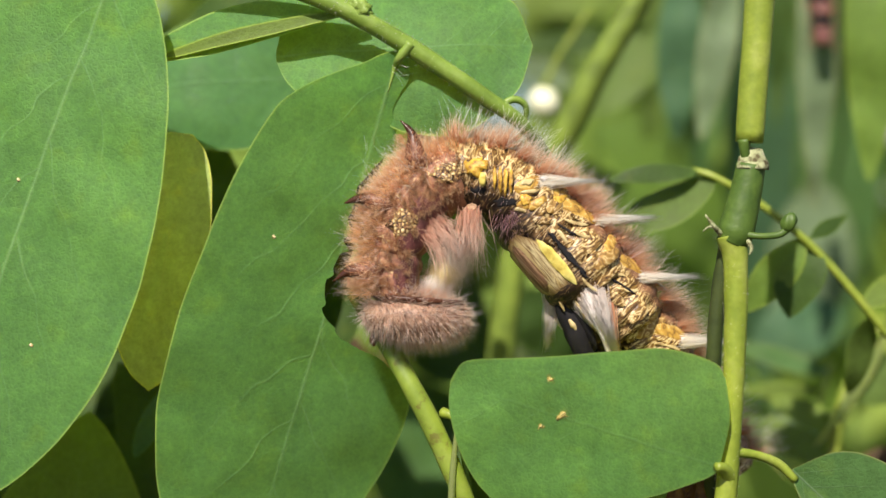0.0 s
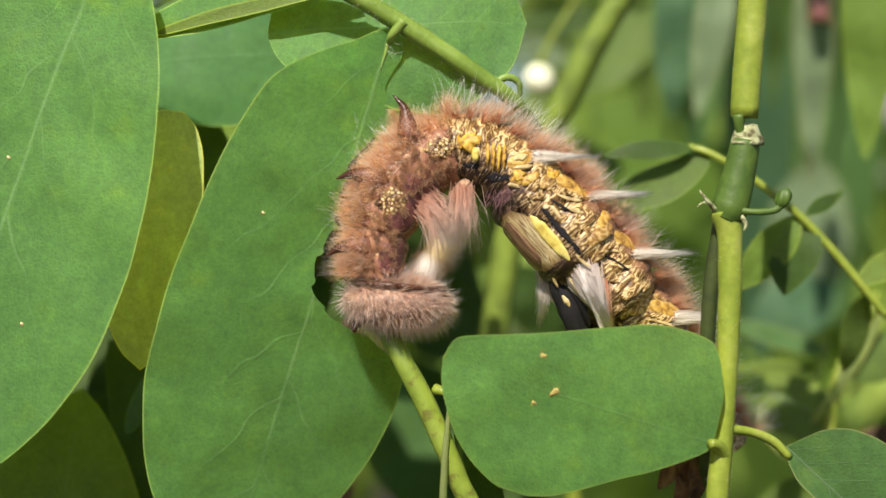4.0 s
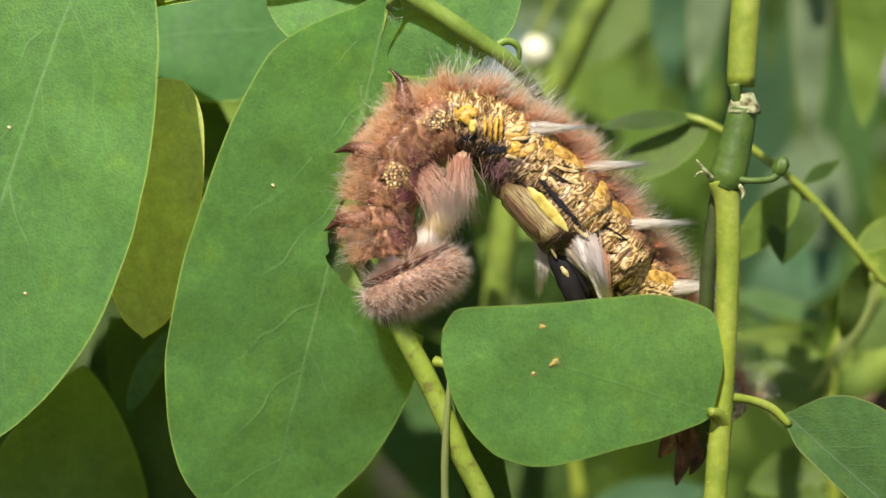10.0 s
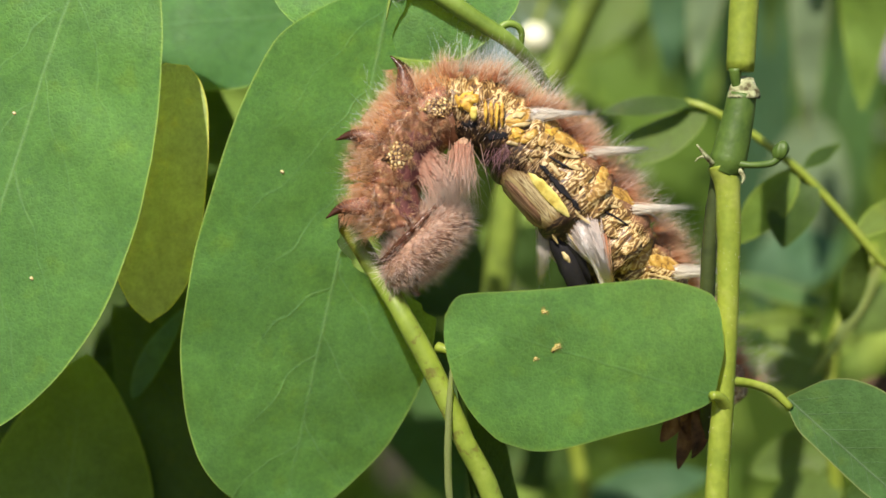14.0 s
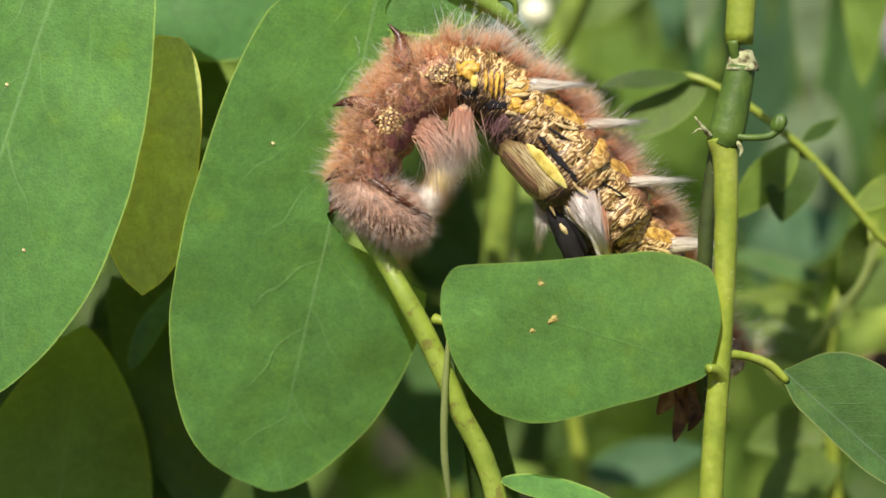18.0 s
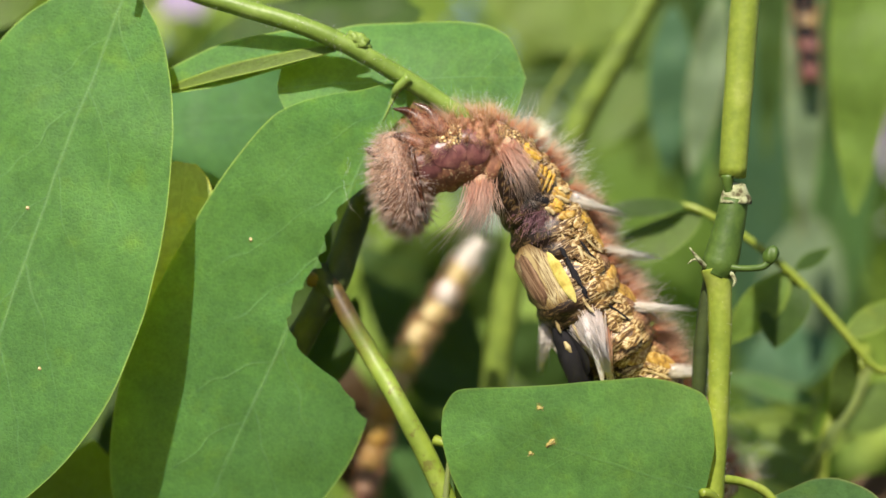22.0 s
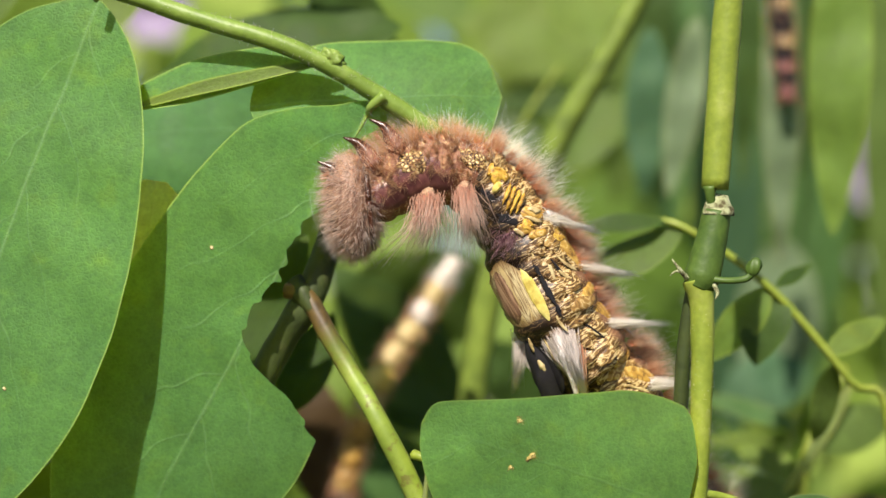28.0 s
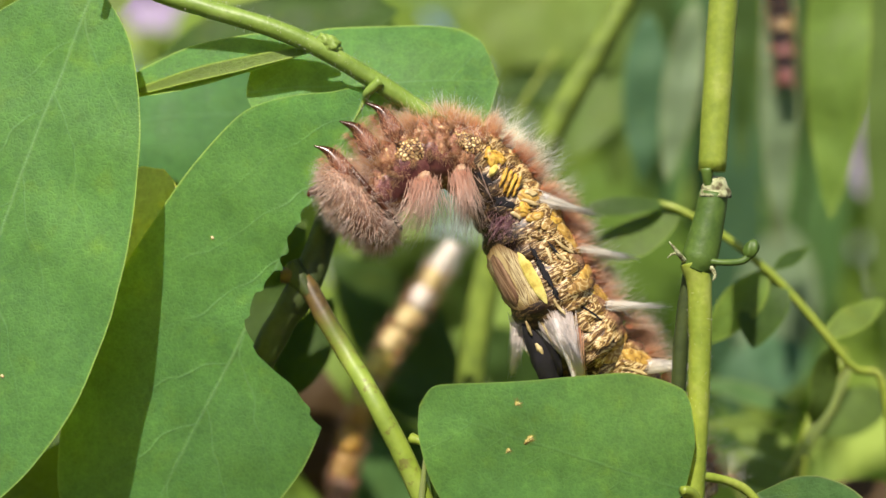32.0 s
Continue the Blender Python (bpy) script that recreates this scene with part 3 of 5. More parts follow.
def upright_stem():
    stem = empty("plant_stem", at(1290, 882) * 1.0, "upright yellow-green plant stem with a broken node", "plant stem")
    stem.location.z = 0.0
    off = -stem.location

    def p(*a):
        return at(*a) + off
    r = CELL
    part("upper_internode", tube([p(1410, -900, 0.004), p(1370, -300), p(1345, 0), p(1326, 252)], [26 * r, 27 * r, 27 * r, 25 * r], 40, 16, 0.05), STEM, stem)
    part("broken_node", tube([p(1334, 262), p(1330, 282), p(1329, 300)], [14 * r, 24 * r, 27 * r], 10, 16, 0.5, 3), BROKEN, stem, "pale torn scar at the broken node")
    part("scar_rim", tube([p(1318, 248, -0.0008), p(1318, 268, -0.0008), p(1322, 300)], [12 * r, 9 * r, 12 * r], 6, 10, 0.4, 5), STEM_DARK, stem)
    part("middle_internode", tube([p(1329, 292), p(1318, 350), p(1302, 410), p(1292, 432)], [26 * r, 29 * r, 33 * r, 26 * r], 24, 16, 0.05), STEM_DARK, stem, "darker green internode below the break")
    part("lower_internode", tube([p(1292, 416), p(1302, 470), p(1300, 640), p(1291, 800), p(1278, 960), p(1262, 1300), p(1240, 2200), p(1238, 6000), p(1236, 13500)], [27 * r, 22 * r, 20 * r, 19 * r, 21 * r, 22 * r, 24 * r, 40 * r, 60 * r], 120, 14, 0.06), STEM, stem)
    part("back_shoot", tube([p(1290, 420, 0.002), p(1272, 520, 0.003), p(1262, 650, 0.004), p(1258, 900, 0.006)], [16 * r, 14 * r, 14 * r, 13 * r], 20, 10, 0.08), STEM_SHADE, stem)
    twig = part("side_twig", tube([p(1300, 412, -0.001), p(1340, 418, -0.002), p(1378, 416, -0.002), p(1394, 404, -0.002)], [8 * r, 6 * r, 6 * r, 7 * r], 18, 10, 0.15), STEM_DARK, stem, "short green side twig")
    bm = bmesh.new()
    bmesh.ops.create_icosphere(bm, subdivisions=3, radius=1.0)
    for q in bm.verts:
        k = 1 + 0.12 * math.sin(math.atan2(q.co.y, q.co.x) * 5 + q.co.z * 3)
        q.co = Vector((q.co.x * 13 * k, q.co.y * 12 * k, q.co.z * 19)) * r
        q.co.rotate(Euler((0, 0.45, 0)))
        q.co += p(1396, 394, -0.002)
    bud = part("bud", bm, STEM_DARK, twig, "green curled bud")
    smooth(bud.data)
    part("stipule", tube([p(1276, 414, -0.001), p(1262, 398, -0.002), p(1248, 380, -0.002)], [5 * r, 3.5 * r, 1.2 * r], 10, 6, 0.4), BROKEN, stem, "dry pale stipule")
    part("stipule", tube([p(1268, 402, -0.0015), p(1254, 402, -0.002), p(1244, 410, -0.002)], [3 * r, 2 * r, 0.8 * r], 8, 6, 0.3), BROKEN, stem)
    part("stipule", tube([p(1322, 424, -0.0015), p(1330, 440, -0.002), p(1326, 452, -0.002)], [5 * r, 4 * r, 1 * r], 8, 6, 0.3), BROKEN, stem)
    # fine down on the stem
    rng = np.random.default_rng(5)
    roots, ways = [], []
    for _ in range(700):
        k = rng.uniform(0.0, 1.0)
        c = curve_point([p(1362, -300), p(1340, 0), p(1326, 252)], k) if rng.uniform() < 0.4 else curve_point([p(1302, 470), p(1300, 640), p(1291, 800), p(1278, 960)], k)
        w = rng.uniform(0, math.tau)
        d = Vector((math.cos(w), math.sin(w), 0.1))
        roots.append(c + d * 20 * r)
        ways.append(d + Vector((0, 0, 0.3)))
    part("down", hairs(roots, ways, rng.uniform(3, 6, len(roots)) * r, 0.000015), HAIR_WHITE, stem)
    # the broad leaf held out beside the stem
    L = 498
    up_rows = rows_of([(0, 14), (8, 80), (20, 112), (40, 152), (60, 170), (100, 174), (150, 170), (230, 142), (322, 104), (400, 75), (455, 55), (480, 44), (492, 30), (498, 0)], L)
    low_rows = rows_of([(0, 10), (12, 24), (40, 46), (80, 74), (132, 106), (200, 150), (250, 178), (290, 188), (330, 188), (380, 168), (430, 128), (470, 74), (490, 34), (498, 0)], L)
    g = BROAD.append(part("leaf", blade(p(1274, 828, -0.003), p(797, 676, -0.004), up_rows, low_rows, (0.03, -0.985, -0.08), 0.04, 0.012, 0.1, 0.0006, 60, 18, seed=2), LEAF_BROAD, stem, "broad rounded green leaf")) or BROAD[0]
    part("petiole", tube([p(1268, 826, -0.003), p(1282, 830, -0.002), p(1292, 848, 0)], [8 * r, 10 * r, 16 * r], 12, 10, 0.08), STEM, g)
    # the grey-green leaf on the other side
    h = part("leaf", blade(p(1403, 832, 0.002), p(1680, 1090, 0.004), rows_of([(0, 4), (20, 20), (60, 36), (200, 40), (380, 0)], 380), rows_of([(0, 4), (30, 70), (70, 104), (130, 122), (220, 116), (320, 70), (380, 0)], 380), (-0.25, -0.85, 0.45), 0.35, 0.02, 0.1, 0.0007, 44, 12, seed=4), LEAF_GREY, stem, "grey-green folded young leaf")
    part("petiole", tube([p(1298, 800, 0), p(1340, 806, 0.001), p(1378, 822, 0.002), p(1408, 850, 0.002)], [9 * r, 8 * r, 9 * r, 7 * r], 16, 10, 0.08), STEM, h)
    return stem


upright_stem()


def frass(u, v, size, stretch, turn):
    bm = bmesh.new()
    bmesh.ops.create_icosphere(bm, subdivisions=3, radius=1.0)
    for w in bm.verts:
        k = 1 + 0.45 * noise.noise(w.co * 2.2 + Vector((u, v, 0)))
        w.co = Vector((w.co.x * stretch, w.co.y * 0.7, w.co.z)) * k * size
        w.co.rotate(Euler((0, turn, 0)))
    ob = part("frass_pellet", bm, FRASS)
    smooth(ob.data)
    rng = np.random.default_rng(int(u))
    w = rng.uniform(0, math.tau, 9)
    ways = np.stack([np.cos(w) * stretch ** 0.5, np.full(9, -0.35), np.sin(w)], 1)
    part("splinter", hairs(ways * size * 0.3, ways, rng.uniform(1.3, 2.2, 9) * size, 0.00007, (0, 0, 0), 0.3, int(v)), FRASS, ob, "thin splinters round the crumb")
    return tagged(ob, "tiny ochre frass crumb on the broad leaf", "frass", "frass crumbs")


def side_branch():
    """The brownish-green branch behind the eaten leaf, with its dark upper part."""
    base = at(1000, 1400, 0.012)
    base.z = 0
    b = empty("branch", base, "thin green branch with a brown node", "branch")

    def p(u, v, y):
        return at(u, v, y + 0.001) - base
    r = CELL
    # The shade behind the eaten leaflet comes from this shoot's dark bark colour.
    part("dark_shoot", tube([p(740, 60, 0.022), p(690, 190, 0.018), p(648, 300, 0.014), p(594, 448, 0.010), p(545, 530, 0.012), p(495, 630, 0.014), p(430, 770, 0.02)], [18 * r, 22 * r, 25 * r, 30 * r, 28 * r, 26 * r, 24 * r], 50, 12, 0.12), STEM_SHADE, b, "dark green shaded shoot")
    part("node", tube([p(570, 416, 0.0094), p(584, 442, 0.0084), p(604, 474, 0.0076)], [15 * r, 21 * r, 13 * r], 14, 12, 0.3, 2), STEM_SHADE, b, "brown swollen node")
    part("stem", tube([p(552, 436, 0.0092), p(590, 446, 0.0084), p(628, 512, 0.0068), p(668, 580, 0.0056), p(716, 662, 0.002), p(772, 770, 0.002), p(824, 890, 0.003), p(890, 1060, 0.005), p(960, 1500, 0.008), p(1000, 4000, 0.008), p(1010, 13500, 0.008)], [15 * r, 17 * r, 18 * r, 18 * r, 18 * r, 19 * r, 19 * r, 20 * r, 22 * r, 30 * r, 50 * r], 170, 12, 0.08), STEM_AGED, b, "green stem browned towards its upper end")
    pet = part("petiole_stub", tube([p(782, 730, 0.002), p(802, 738, 0.001), p(820, 760, 0.001), p(822, 790, 0.002)], [10 * r, 7 * r, 8 * r, 5 * r], 14, 8, 0.1), STEM, b)
    part("leaf", blade(p(812, 752, 0.002), p(862, 1180, 0.012), rows_of([(0, 2), (60, 14), (200, 22), (330, 16), (430, 0)], 430), rows_of([(0, 2), (60, 30), (180, 78), (300, 90), (380, 60), (430, 0)], 430), (0.75, -0.6, 0.2), 0.5, 0.0, 0.05, 0.0006, 40, 10, seed=9), LEAF_DARK, b, "narrow dark leaf hanging edge-on")
    part("leaf_rim", tube([p(808, 756, 0.001), p(800, 860, 0.001), p(798, 980, 0.002), p(812, 1110, 0.004)], [3 * r, 7 * r, 7 * r, 3 * r], 24, 8, 0.3), LEAF_GREY, b, "pale rolled leaf rim")
    part("leaf", blade(p(895, 1020, 0.004), p(1100, 1060, 0.004), rows_of(oval(30, 0.8), 1), rows_of(oval(30, 0.8), 1), (0, -0.6, 0.8), 0.1, ns=24, nu=8), LEAF, b)
    return b


side_branch()


def withered_leaf():
    base = at(1215, 838, 0.006)
    w = empty("withered_leaf", base, "crumpled dry brown leaf hanging by the stem", "dead leaf")
    for i, (du, dv, tu, tv) in enumerate(((30, -10, -10, 120), (10, 0, -40, 70), (34, 4, 16, 100), (0, 10, 24, 60))):
        part("shred", blade(at(1215 + du, 838 + dv, 0.006) - base, at(1215 + tu, 838 + tv, 0.007) - base, rows_of(oval(20, 0.7), 1), rows_of(oval(16, 0.9), 1), (0.3 * (i - 1), -1, 0.2), 0.5, 0.1, 0.3, 0.0022, 20, 8, seed=i + 20), WITHERED, w)
    part("stalk", tube([at(1292, 836, 0.003) - base, at(1262, 826, 0.005) - base, at(1225, 830, 0.006) - base], [5 * CELL, 4 * CELL, 5 * CELL], 10, 8, 0.2), WITHERED, w)


withered_leaf()


# ---- the compound leaf on which it feeds ----
JOINT = at(712, 90)


def knob(c, size, lumps):
    bm = bmesh.new()
    bmesh.ops.create_icosphere(bm, subdivisions=4, radius=1.0)
    for q in bm.verts:
        k = 1 + lumps * noise.noise(q.co * 1.9) + 0.2 * noise.noise(q.co * 5)
        q.co = Vector((q.co.x * size[0], q.co.y * size[1], q.co.z * size[2])) * k
        q.co.rotate(Euler((0, 0.6, 0)))
        q.co += c
    return bm


def compound_leaf():
    base = at(-260, -420, 0.004)
    c = empty("compound_leaf", base, "compound leaf with rounded green leaflets on a thin rachis", "leaf")

    def p(*a):
        return at(*a) - base
    r = CELL
    part("rachis", tube([p(-260, -420, 0.004), p(60, -190, 0.003), p(330, -78, 0.002), p(560, -5), p(715, 78, 0.001), p(840, 160, 0.0022), p(925, 222, 0.0042), p(985, 300, 0.0125)], [22 * r, 19 * r, 17 * r, 17 * r, 17 * r, 16 * r, 13 * r, 9 * r], 70, 12, 0.08), RACHIS, c, "green rachis")
    smooth(part("swelling", knob(p(638, 14, -0.0003), (24 * r, 12 * r, 15 * r), 0.3), RACHIS, c, "pale swollen bud on the rachis").data)
    part("tendril", tube([p(884, 190, 0.004), p(908, 176, 0.004), p(930, 188, 0.0045), p(930, 226, 0.006)], [8 * r, 7 * r, 6 * r, 4 * r], 16, 8, 0.1), RACHIS, c)
    dr = np.random.default_rng(17)
    line = [p(60, -190, 0.003), p(330, -78, 0.002), p(560, -5), p(715, 78, 0.001), p(840, 160, 0.003)]
    roots, ways = [], []
    for _ in range(620):
        w = dr.uniform(0, math.tau)
        d = Vector((0.35 * math.cos(w), math.sin(w), math.cos(w)))
        roots.append(curve_point(line, dr.uniform()) + d * 15.5 * r)
        ways.append(d + Vector(dr.normal(size=3) * 0.3))
    part("down", hairs(roots, ways, dr.uniform(4, 11, len(roots)) * r, 0.000018), HAIR_WHITE, c, "fine white down")
    # the large leaflet in front
    L = 1080
    a_l = rows_of([(0, 6), (20, 62), (60, 125), (130, 184), (230, 222), (400, 247), (560, 249), (700, 234), (850, 186), (980, 108), (1050, 48), (1080, 0)], L)
    a_r = rows_of([(0, 7), (20, 40), (68, 96), (119, 134), (181, 167), (246, 195), (314, 214), (392, 231), (483, 246), (560, 252), (650, 250), (704, 246), (842, 208), (930, 160), (1030, 74), (1080, 0)], L)
    big = part("leaflet", blade(p(206, -95, 0.001), p(-150, 925, -0.001), a_l, a_r, (-0.12, -0.92, 0.36), 0.05, 0.02, 0.08, 0.0007, 70, 20, seed=1), LEAF, c, "large smooth green leaflet")
    part("petiolule", tube([p(262, -118, 0.002), p(232, -112, 0.0), p(208, -90, -0.002)], [11 * r, 10 * r, 7 * r], 10, 8), STEM, big)
    # leaflets behind
    part("leaflet", blade(p(488, 96, 0.0046), p(944, 76, 0.0056), rows_of([(0, 10), (15, 50), (60, 96), (150, 120), (220, 156), (300, 166), (370, 132), (420, 84), (449, 0)], 449), rows_of([(0, 10), (15, 70), (60, 108), (150, 128), (280, 132), (370, 124), (420, 90), (449, 0)], 449), (0.1, -0.9, 0.35), 0.04, 0.01, 0.2, 0.001, 44, 14, seed=3), LEAF, c, "broad green leaflet behind the rachis")
    d = part("leaflet", blade(p(640, 6, 0.0016), p(238, 108, 0.0052), rows_of([(0, 6), (40, 34), (140, 58), (250, 64), (350, 42), (415, 0)], 415), rows_of([(0, 4), (60, 14), (160, 26), (280, 26), (370, 14), (415, 0)], 415), (0.1, -0.9, 0.42), 0.15, 0.02, 0.2, 0.0006, 40, 10, seed=5), LEAF, c, "green leaflet folded along its edge")
    part("turned_edge", blade(p(632, 16, 0.0004), p(244, 110, 0.0042), rows_of([(0, 2), (60, 10), (200, 17), (320, 11), (400, 0)], 400), rows_of([(0, 2), (60, 8), (200, 10), (320, 7), (400, 0)], 400), (0.1, -0.95, 0.25), 0.1, 0.02, 0.0, 0.0003, 32, 6, seed=6), LEAF_PALE, d, "yellowish underside of the turned edge")
    # Its bright olive colour includes the light passing through the large leaflet.
    part("leaflet", blade(p(322, 236, 0.0085), p(262, 694, 0.011), rows_of([(0, 20), (30, 70), (120, 100), (250, 104), (350, 82), (430, 40), (462, 0)], 462), rows_of([(0, 20), (25, 46), (80, 66), (180, 76), (280, 78), (370, 66), (430, 36), (462, 0)], 462), (0.1, -0.9, -0.3), 0.12, 0.02, 0.05, 0.0006, 40, 12, seed=8), LEAF_OLIVE, c, "yellowish leaflet seen against the light")
    # the eaten leaflet, which turns about its joint
    L = 978
    b_l = rows_of([(0, 4), (12, 26), (37, 58), (64, 102), (100, 150), (141, 186), (200, 208), (290, 230), (410, 246), (540, 256), (662, 252), (780, 226), (877, 184), (935, 130), (965, 70), (978, 10)], L)
    eaten = [(0, 8), (20, 24), (42, 30), (70, 22), (98, 17), (130, 34), (165, 38), (190, 20), (216, 6)]
    for s0, s1, u0, u1 in ((216, 262, 6, 0), (262, 320, 0, 4), (320, 352, 4, 10), (352, 400, 8, -8), (400, 452, -8, -4), (452, 492, -6, 24), (492, 512, 24, 64), (512, 526, 64, 136), (526, 546, 136, 172), (546, 568, 172, 202)):
        for i in range(1, 6):
            f = i / 5
            eaten.append((s0 + (s1 - s0) * f, u0 + (u1 - u0) * f - 11 * math.sin(math.pi * f) + random.uniform(-4.5, 4.5)))
    b_r = rows_of(eaten + [(640, 211), (722, 199), (800, 172), (868, 134), (930, 84), (965, 40), (978, 8)], L)
    jb = JOINT - base
    e = part("eaten_leaflet", blade(at(712, 92, 0.0) - JOINT, at(432, 1036, 0.0105) - JOINT, b_l, b_r, (0.0, -1, 0), 0.05, 0.02, 0.1, 0.0007, 230, 22, seed=11, bitten=True), LEAF, c, "half-eaten green leaflet with a ragged bite")
    e.location = jb
    spine = [at(728, 78, 0.0) - JOINT]
    for k in (0.01, 0.025, 0.045, 0.075):
        q = (at(712, 92) - JOINT).lerp(at(432, 1036) - JOINT, k)
        spine.append(e.ray_cast(q - Vector((0, 0.1, 0)), Vector((0, 1, 0)))[1] if k > 0.02 else q + Vector((0, 0.0004, 0)))
    part("petiolule", tube(spine, [11 * r, 8 * r, 5 * r, 3 * r, 0.8 * r], 24, 10), RACHIS, e)
    # torn fibres at the joint and specks on the blades
    rng = np.random.default_rng(3)
    roots = [at(700 + rng.uniform(-6, 14), 118 + rng.uniform(-14, 40), 0.0008) - JOINT for _ in range(6)]
    ways = [Vector((rng.uniform(0.1, 1.0), -0.4, rng.uniform(-1.0, 0.1))) for _ in range(6)]
    part("torn_fibres", hairs(roots, ways, rng.uniform(14, 46, 6) * r, 0.00002, (0, 0, 0), 0.5, 3), HAIR_WHITE, e, "pale torn leaf fibres")
    roots = [at(640 + rng.uniform(-8, 8), 250 + rng.uniform(-20, 60), 0.0006) - JOINT for _ in range(5)]
    ways = [Vector((rng.uniform(-0.4, 0.6), -0.3, -1)) for _ in range(5)]
    part("torn_fibres", hairs(roots, ways, rng.uniform(20, 60, 5) * r, 0.00002, (0, 0, 0), 0.3, 4), HAIR_WHITE, e)

    def speck(parent, where):
        bm = bmesh.new()
        bmesh.ops.create_icosphere(bm, subdivisions=2, radius=3.6 * r)
        for q in bm.verts:
            q.co = q.co * (1 + 0.4 * noise.noise(q.co * 4000)) + parent.ray_cast(where - Vector((0, 0.1, 0)), Vector((0, 1, 0)))[1]
        part("speck", bm, CREAM, parent)
    speck(e, at(478, 411) - JOINT)
    speck(big, p(30, 318))
    speck(big, p(62, 610))
    return c, e


SPRIG, EATEN = compound_leaf()


# ---- the caterpillar ----
# The middle line of its body on the plan, rear to front, in four stances: curled down, swung up, reaching the rachis, settled.
CURLED = [(1250, 800), (1195, 705), (1140, 615), (1080, 539), (1020, 467), (958, 397), (895, 338), (838, 312), (786, 320), (738, 348), (704, 405), (692, 482)]
SWUNG = [(1250, 800), (1195, 705), (1143, 613), (1084, 536), (1026, 460), (976, 380), (936, 304), (902, 264), (868, 240), (828, 234), (788, 256), (750, 300)]
REACHED = [(1250, 800), (1195, 705), (1146, 611), (1090, 532), (1034, 452), (1000, 368), (957, 288), (924, 242), (888, 213), (848, 199), (808, 207), (768, 224)]
SETTLED = [(1250, 800), (1195, 705), (1143, 613), (1079, 539), (1028, 460), (992, 378), (948, 300), (910, 252), (868, 226), (820, 214), (772, 228), (732, 258)]
RADII = [80, 80, 82, 84, 85, 79, 73, 69, 68, 68, 66, 56]
# how far the front of the body shows its underside in the four stances, in degrees
ROLL = [0, 8, 36, 16]
REST_HEAD = [(736, 562), (718, 352), (718, 248), (672, 290)]
# seconds; head's middle on the plan and its heading in degrees; shares of the stances
HEAD_ROWS = [
    (0, 736, 560, -95), (2, 739, 570, -95), (4, 716, 578, -95), (6.5, 724, 580, -84), (7.5, 732, 596, -92), (8.2, 728, 600, -90), (9, 732, 586, -66),
    (10, 746, 588, -66), (11, 756, 604, -68), (12, 726, 584, -66), (13, 735, 576, -56), (14, 762, 546, -46), (14.5, 796, 562, -38), (15.5, 750, 572, -62), (16.5, 706, 580, -86), (17.5, 720, 541, -112),
    (18, 693, 531, -125), (18.2, 688, 527, -130), (18.4, 722, 520, -130), (18.6, 716, 446, -138), (18.8, 726, 396, -136), (19, 719, 358, -140), (19.6, 709, 358, -146),
    (20, 709, 345, -152), (20.5, 702, 313, -168), (21, 725, 272, -166), (21.5, 723, 252, -170), (22, 720, 260, -168), (22.5, 718, 254, -170), (23, 708, 238, -172), (23.5, 724, 206, -174),
    (24, 726, 280, -140), (24.5, 710, 284, -156), (25, 695, 260, -174), (25.5, 706, 275, -159), (26.5, 690, 288, -160), (27.5, 669, 298, -165), (28, 671, 284, -174), (28.3, 694, 304, -145), (28.6, 693, 353, -121),
    (29, 677, 368, -131), (29.5, 673, 353, -142), (30.2, 660, 325, -159), (31, 660, 304, -167), (31.5, 678, 306, -148), (32, 687, 312, -140)]
STANCE_ROWS = [(0, 1, 0, 0, 0), (17.5, 1, 0, 0, 0), (18.2, 0.88, 0.12, 0, 0), (18.4, 0.7, 0.3, 0, 0), (18.7, 0.2, 0.8, 0, 0), (19, 0, 1, 0, 0), (20, 0, 0.9, 0.1, 0), (21, 0, 0.1, 0.9, 0), (21.5, 0, 0, 1, 0),
               (23.5, 0, 0, 1, 0), (25.5, 0, 0, 0.7, 0.3), (27.5, 0, 0, 0.05, 0.95), (28, 0, 0, 0, 1), (32, 0, 0, 0, 1)]
BODY_Y = 0.0045


def between(rows, t):
    for a, b in zip(rows, rows[1:]):
        if t <= b[0]:
            f = (t - a[0]) / (b[0] - a[0])
            return [p + (q - p) * f for p, q in zip(a[1:], b[1:])]
    return list(rows[-1][1:])


def frame_at(u, v, fu, fv, y):
    """A pose at a plan place whose x looks along (fu, fv) on the plan and whose z is the outer side of the bow."""
    x = Vector((fu, 0, -fv)).normalized()
    z = Vector((x.z, 0, -x.x))
    m = Matrix((x, z.cross(x), z)).transposed().to_4x4()
    m.translation = at(u, v, y)
    return m


